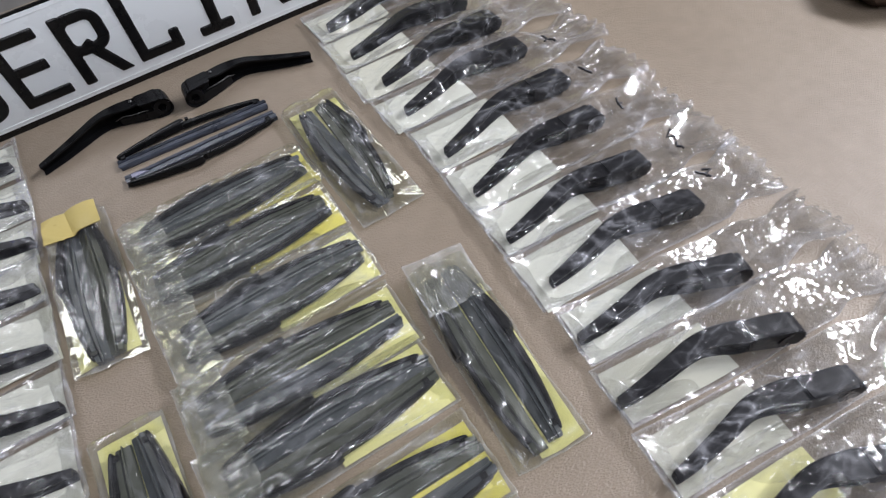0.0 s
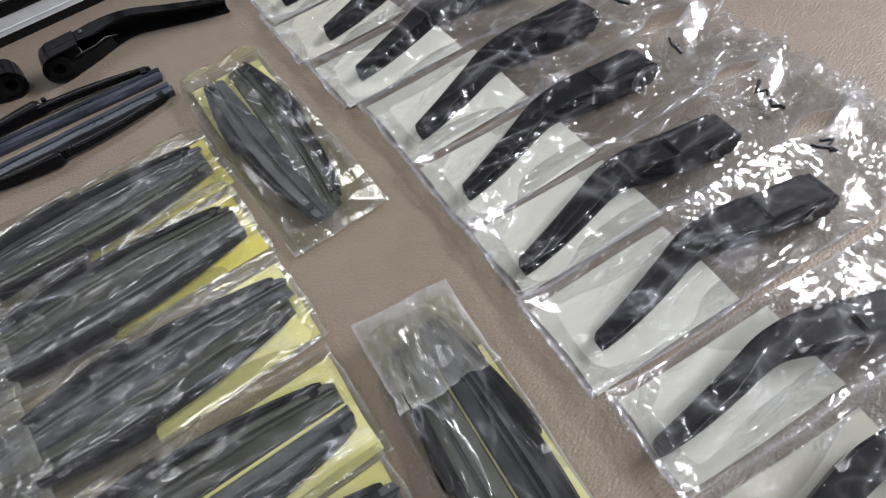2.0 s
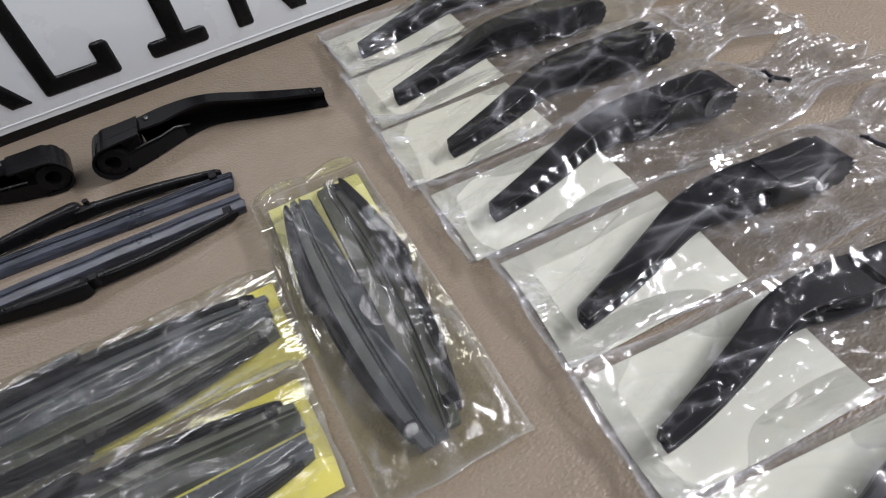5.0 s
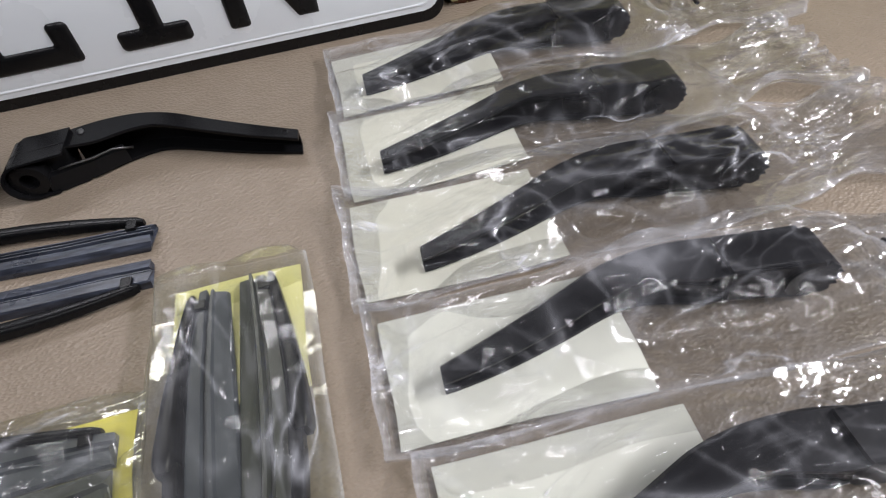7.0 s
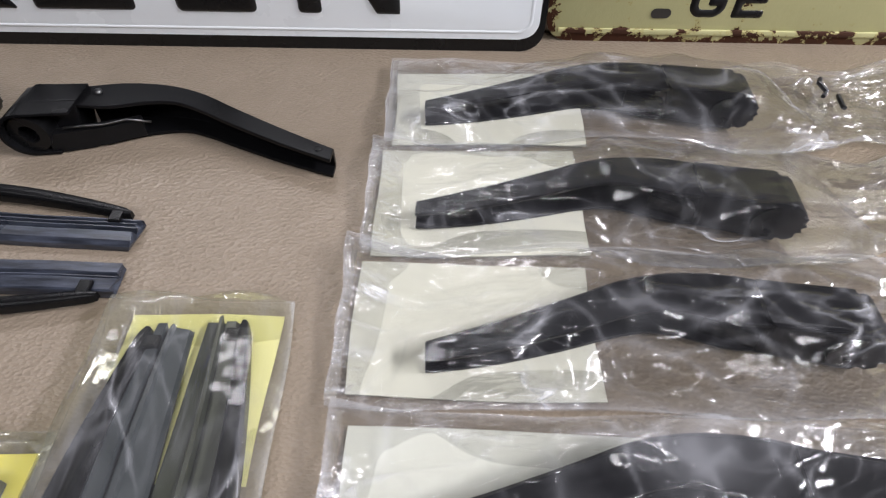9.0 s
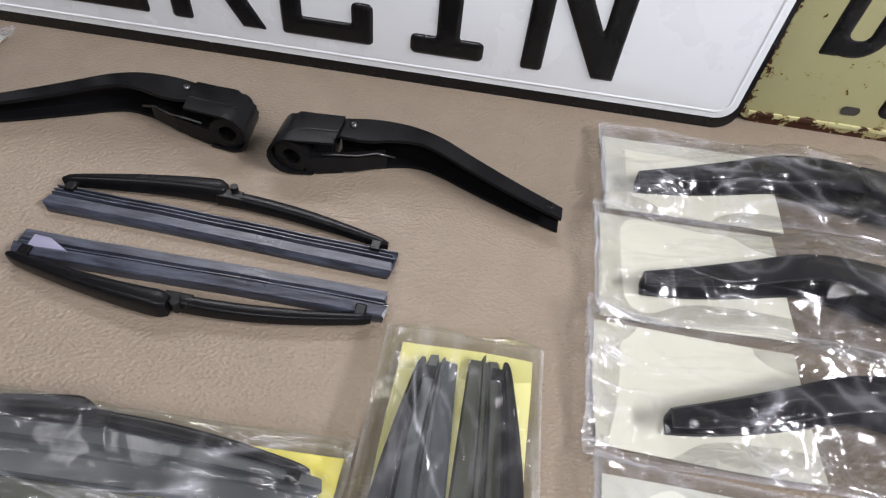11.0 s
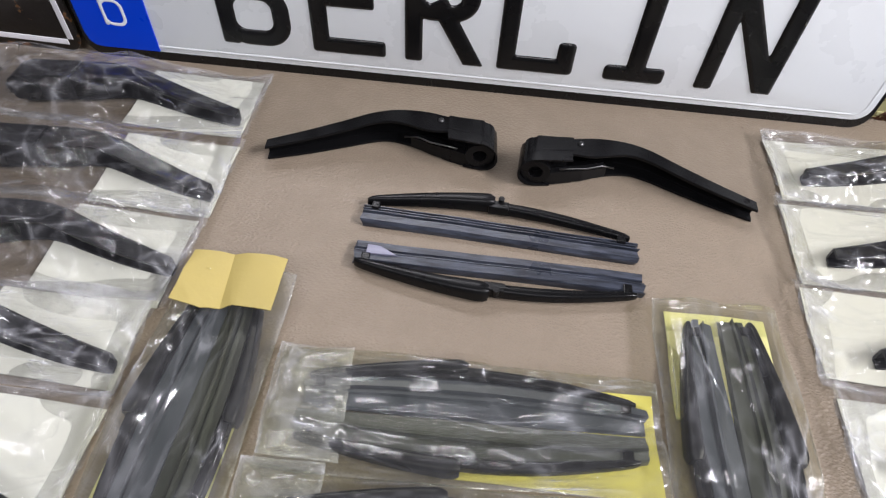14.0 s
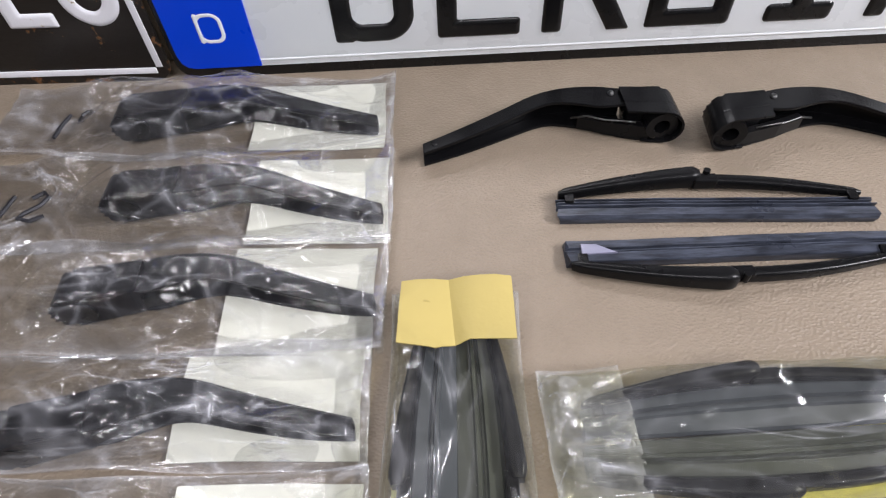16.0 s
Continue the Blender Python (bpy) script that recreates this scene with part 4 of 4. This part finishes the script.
def packed_arm(x, y0, y1, tip, heel, angle, length, flip, seed, card, flute, scribble=0):
    """A wiper arm in its film bag. The bag's sealed end stands at x, from y1 to y0; flip -1: the bag runs towards -x."""
    width = abs(y0 - y1) + 0.003
    base = pose(x, (y0 + y1) / 2, 0, 0, 0, angle)
    ob = thing("wiper_arm_pack", base, "black wiper arm and pale card in crinkled clear plastic bag", "wiper arm", "bagged arms in a column")
    inv = base.inverted()
    a, b = inv @ Vector((*tip, 0)), inv @ Vector((*heel, 0))
    turn = math.degrees(math.atan2(flip * (b.y - a.y), flip * (b.x - a.x))) if flip > 0 else math.degrees(math.atan2(-(b.y - a.y), -(b.x - a.x)))
    arm_turn = turn - flip * 6.0
    sc = math.hypot(b.x - a.x, b.y - a.y) / 0.1365
    off = Matrix.Rotation(radians(arm_turn), 4, "Z")
    arm_m = Matrix.Translation((a.x, a.y, 0.0022)) @ off @ Matrix.Diagonal((sc, sc * 0.84, 0.90, 1))
    arm_parts(ob, flip, arm_m, True)
    pts = [arm_m @ Vector((flip * px, py, 0)) for px, py in ((0.002, 0.0005), (0.045, 0.016), (0.075, 0.0235), (0.105, 0.0165), (0.124, 0.0085))]
    tops = (0.0118, 0.0148, 0.0179, 0.0204, 0.0225)
    bars = []
    for p, q, r, t0, t1 in zip(pts, pts[1:], (0.006, 0.007, 0.0085, 0.0125), tops, tops[1:]):
        bars.append((flip * p.x, p.y * flip, flip * q.x, q.y * flip, r, (t0, t1)))
    verts, faces, crimp = bag_geo(length, width, bars, seed, flute)
    if flip < 0:
        verts[:, 0] *= -1
        verts[:, 1] *= -1
    part("film", numpy_mesh("film", verts, faces, FILM, crimp), FILM, ob, "clear crinkled plastic film")
    part("seal", seal_geo(0.0, width * 0.97, seed), SEAL, ob, "milky sealed edge", Matrix.Diagonal((flip, 1, 1, 1)), True)
    w2 = width / 2
    rng = random.Random(seed)
    c0, c1 = 0.003 + rng.uniform(0, 0.003), (0.088 if flip > 0 else 0.076) + rng.uniform(-0.005, 0.004)
    part("card", card_geo(c0, c1, -w2 + 0.0022 + rng.uniform(0, 0.002), w2 - 0.0030 - rng.uniform(0, 0.002), 0.0010, seed, 0.0015), card, ob, "pale paper card", Matrix.Diagonal((flip, 1, 1, 1)))
    if scribble:
        r2 = random.Random(seed + 50)
        u = length * (0.80 if flip > 0 else 0.83)
        for k in range(scribble):
            px, py = flip * (u + r2.uniform(-0.006, 0.006)), r2.uniform(-0.010, 0.010)
            pts = [(px + r2.uniform(-0.004, 0.004), py + 0.003 * j + r2.uniform(-0.001, 0.001)) for j in range(4)]
            ink_stroke(ob, pts, verts)
    return ob, verts


RIGHT_ROWS = [
    (0.4550, -0.025, -0.083, (0.472, -0.066), (0.616, -0.054), 0.0, 0.250, CARD),
    (0.4505, -0.083, -0.144, (0.470, -0.128), (0.613, -0.120), 0.0, 0.245, CARD),
    (0.4460, -0.143, -0.202, (0.475, -0.189), (0.619, -0.174), -1.0, 0.248, CARD),
    (0.4470, -0.206, -0.262, (0.470, -0.242), (0.611, -0.230), -2.0, 0.243, CARD_WHITE),
    (0.4530, -0.264, -0.327, (0.470, -0.313), (0.611, -0.296), -2.5, 0.228, CARD_WHITE),
    (0.4490, -0.330, -0.385, (0.464, -0.368), (0.601, -0.356), -3.0, 0.226, CARD_WHITE),
    (0.4460, -0.386, -0.436, (0.457, -0.424), (0.593, -0.422), -4.0, 0.226, CARD_WHITE),
    (0.4400, -0.438, -0.492, (0.458, -0.476), (0.594, -0.478), -4.0, 0.228, CARD_WHITE),
    (0.4400, -0.496, -0.543, (0.444, -0.524), (0.576, -0.542), -6.0, 0.222, CARD_WHITE),
    (0.4320, -0.546, -0.590, (0.434, -0.574), (0.565, -0.594), -6.0, 0.222, CARD),
    (0.4240, -0.595, -0.638, (0.430, -0.627), (0.562, -0.638), -6.0, 0.222, CARD),
    (0.4180, -0.643, -0.690, (0.424, -0.672), (0.554, -0.688), -6.0, 0.222, CARD_PALE),
]
for i, (x, y0, y1, tip, heel, angle, length, card) in enumerate(RIGHT_ROWS):
    packed_arm(x, y0, y1, tip, heel, angle, length, 1, 100 + 17 * i, card, 1.0, 2 if i in (0, 3, 4, 5, 6, 7) else 0)

LEFT_ROWS = [
    (0.1365, -0.019, -0.077, (0.128, -0.064), (-0.016, -0.048), -1.0, 0.225),
    (0.1370, -0.081, -0.142, (0.132, -0.128), (-0.004, -0.107), -1.0, 0.225),
    (0.1350, -0.142, -0.201, (0.130, -0.180), (-0.008, -0.166), -2.0, 0.235),
    (0.1295, -0.197, -0.247, (0.124, -0.235), (-0.011, -0.229), -1.0, 0.235),
    (0.1300, -0.250, -0.312, (0.122, -0.302), (-0.016, -0.288), -1.0, 0.235),
    (0.1280, -0.316, -0.364, (0.121, -0.357), (-0.018, -0.343), -1.0, 0.235),
    (0.1245, -0.367, -0.430, (0.119, -0.412), (-0.020, -0.398), -1.0, 0.235),
]
for i, (x, y0, y1, tip, heel, angle, length) in enumerate(LEFT_ROWS):
    bag, skin = packed_arm(x, y0, y1, tip, heel, angle, length, -1, 500 + 13 * i, CARD_WHITE, 0.12)
    if i == 0:
        ink_stroke(bag, [(-0.187, 0.006), (-0.189, -0.004), (-0.190, -0.013)], skin)
        ink_stroke(bag, [(-0.174, 0.007), (-0.179, 0.006), (-0.180, 0.001), (-0.176, 0.000), (-0.174, 0.004)], skin)
    if i == 1:
        ink_stroke(bag, [(-0.197, 0.008), (-0.199, -0.003), (-0.201, -0.014)], skin)
        ink_stroke(bag, [(-0.187, 0.006), (-0.182, 0.010), (-0.178, 0.006), (-0.181, 0.001), (-0.187, -0.005), (-0.188, -0.009), (-0.182, -0.010), (-0.176, -0.007)], skin)


def packed_blades(x, y, angle, length, width, bars, cards, seed, mat, label, group, tape=False, flap=False, calm=0.0005):
    """Wiper blades in an aged film bag. bars: (u, v, turn, mirrored) of each blade; cards: (u0, u1, v0, v1, material)."""
    ob = thing("wiper_blade_pack", pose(x, y, 0, 0, 0, angle), label, "wiper blades", group)
    cover = []
    for k, (u, v, turn, mirrored, z) in enumerate(bars):
        wide = 0.88 if width > 0.055 else 0.80
        m = pose(u, v, 0.0016 + z, 0, 0, turn) @ Matrix.Diagonal((1, -wide if mirrored else wide, 1, 1))
        blade_parts(ob, m, seed + k, True)
        s = -wide if mirrored else wide
        for a, b, t in (((0.003, -0.006), (0.147, -0.006), 0.0068), ((0.004, 0.003), (0.072, 0.0120), 0.0122), ((0.072, 0.0120), (0.146, 0.002), 0.0102)):
            p, q = pose(u, v, 0, 0, 0, turn) @ Vector((a[0], s * a[1], 0)), pose(u, v, 0, 0, 0, turn) @ Vector((b[0], s * b[1], 0))
            cover.append((p.x, p.y, q.x, q.y, 0.0055, t + 0.0016 + z))
    verts, faces, crimp = bag_geo(length, width, cover, seed, 0.0, 230, 76, 0.004, calm, 1.3, 0.80, 0.5, 0.005)
    part("film", numpy_mesh("film", verts, faces, mat, crimp), mat, ob, "aged clear plastic film")
    for k, (u0, u1, v0, v1, cm) in enumerate(cards):
        part("card", card_geo(u0, u1, v0, v1, 0.0007 + 0.0006 * k, seed + k), cm, ob, "yellow paper card")
    if tape:
        bm = prism([(0.0005, -0.0225), (0.030, -0.0235), (0.0325, -0.008), (0.0285, 0.006), (0.029, 0.0245), (-0.0005, 0.0240)], 0.0, 0.0006)
        bmesh.ops.subdivide_edges(bm, edges=bm.edges[:], cuts=6, use_grid_fill=True)
        bmesh.ops.triangulate(bm, faces=bm.faces[:])
        for v in bm.verts:
            x, y = max(0.004, v.co.x), max(-0.024, min(0.024, v.co.y))
            near = (verts[:, 0] - x) ** 2 + (verts[:, 1] - y) ** 2 < 0.000025
            v.co.z += float(verts[near, 2].max()) + 0.0004
        part("tape", bm, TAPE, ob, "ochre paper tape over the bag's mouth", None, True)
    if flap:
        fv, ff, fc = bag_geo(0.048, width * 0.97, [(0.012, 0, 0.040, 0, 0.012, 0.003)], seed + 5, 0.15, 60, 50, 0.003, 0.0014, 0.4)
        fv[:, 2] += 0.0085
        part("flap", numpy_mesh("flap", fv, ff, SEAL, fc), SEAL, ob, "folded-over mouth of the bag", pose(-0.004, 0, 0))
        for su, sv in ((0.0315, 0.0185), (0.0360, -0.0195)):
            top = film_height(fv, su + 0.004, sv) + 0.0006
            part("staple", tube([(su, sv, top - 0.0012), (su + 0.0006, sv, top), (su + 0.0094, sv, top), (su + 0.010, sv, top - 0.0012)], 0.00035, 6), STEEL, ob, "bright steel staple")
    return ob


PAIR = "dark wiper blades on yellow card in aged plastic bag"
COLUMN = "blade packs in the middle column"
CENTRE = [(0.197, -0.243, 1.0, 0.172, 0.056, CARD_YELLOW), (0.195, -0.300, 1.0, 0.170, 0.060, CARD_YELLOW), (0.196, -0.3625, 0.5, 0.168, 0.062, CARD_PALE), (0.192, -0.424, -1.0, 0.168, 0.062, CARD_PALE), (0.189, -0.480, -0.5, 0.166, 0.060, CARD_PALE), (0.185, -0.546, -1.0, 0.166, 0.062, CARD_YELLOW), (0.183, -0.606, -1.0, 0.166, 0.060, CARD_PALE)]
for i, (x, y, angle, length, width, card) in enumerate(CENTRE):
    rng = random.Random(900 + i)
    bars = [(0.012 + rng.uniform(-0.002, 0.002), 0.0125 + rng.uniform(-0.001, 0.001), rng.uniform(-1.2, 0.8), False, 0.0), (0.011 + rng.uniform(-0.001, 0.003), -0.0125 + rng.uniform(-0.001, 0.001), rng.uniform(-0.8, 1.2), True, 0.0006)]
    cards = [(0.080, length - 0.003, -width / 2 + 0.003, width / 2 - 0.006, card)]
    pack = packed_blades(x, y, angle, length, width, bars, cards, 900 + 11 * i, FILM_OLD, PAIR, COLUMN)
    mv, mf, mc = bag_geo(0.034, width * 0.96, [(0.012, -0.012, 0.034, -0.012, 0.008, 0.006), (0.012, 0.012, 0.034, 0.012, 0.008, 0.006)], 950 + i, 0.0, 44, 60, 0.003, 0.0022, 0.3)
    mv[:, 2] += 0.0030
    part("mouth", numpy_mesh("mouth", mv, mf, SEAL, mc), SEAL, pack, "milky crumpled mouth of the bag", pose(-0.001, 0.002, 0, 0, 0, 2))

UPRIGHT = "blade packs lying crosswise"
SIDE = [(0.010, 0.0110, 0.0, False, 0.0), (0.012, -0.0110, 0.5, True, 0.0)]
packed_blades(0.165, -0.1745, -92.0, 0.167, 0.056, SIDE, [(0.075, 0.160, -0.024, 0.022, CARD_PALE)], 2001, FILM_OLD, "dark wiper blades in a bag closed with ochre tape", UPRIGHT, tape=True)
packed_blades(0.155, -0.399, -90.0, 0.170, 0.050, SIDE, [(0.002, 0.160, -0.022, 0.023, CARD_PALE)], 2002, FILM_OLD, "dark wiper blades on pale yellow card in plastic bag", UPRIGHT)
packed_blades(0.4005, -0.167, -90.0, 0.174, 0.061, [(0.008, 0.0140, -2.0, False, 0.0), (0.011, -0.0125, 1.5, True, 0.0)], [(0.003, 0.060, -0.024, 0.026, CARD_PALE)], 2031, FILM_OLD, "dark wiper blades on pale yellow card in plastic bag", UPRIGHT, calm=0.00025)
packed_blades(0.3975, -0.410, -95.0, 0.167, 0.052, [(0.008, 0.0105, 0.0, False, 0.0), (0.010, -0.0115, 0.0, True, 0.0)], [(0.030, 0.164, -0.008, 0.0235, CARD_PALE)], 2004, FILM_OLD, "black wiper blades in plastic bag with folded-over mouth", UPRIGHT, flap=True)

# ---- cloth bundle at the table's far end ----
bundle = thing("cloth_bundle", pose(0.955, -0.385, 0), "dark brown cloth bundle lying on the leather", "bundle")
bm = bmesh.new()
bmesh.ops.create_icosphere(bm, subdivisions=4, radius=1.0)
for v in bm.verts:
    d = v.co.normalized()
    k = 1 + 0.16 * noise.noise(d * 2.2) + 0.07 * noise.noise(d * 7)
    v.co = Vector((d.x * 0.055 * k, d.y * 0.048 * k, max(0.0, 0.026 + d.z * 0.034 * k)))
part("cloth", bm, CLOTH, bundle, "", None, True)
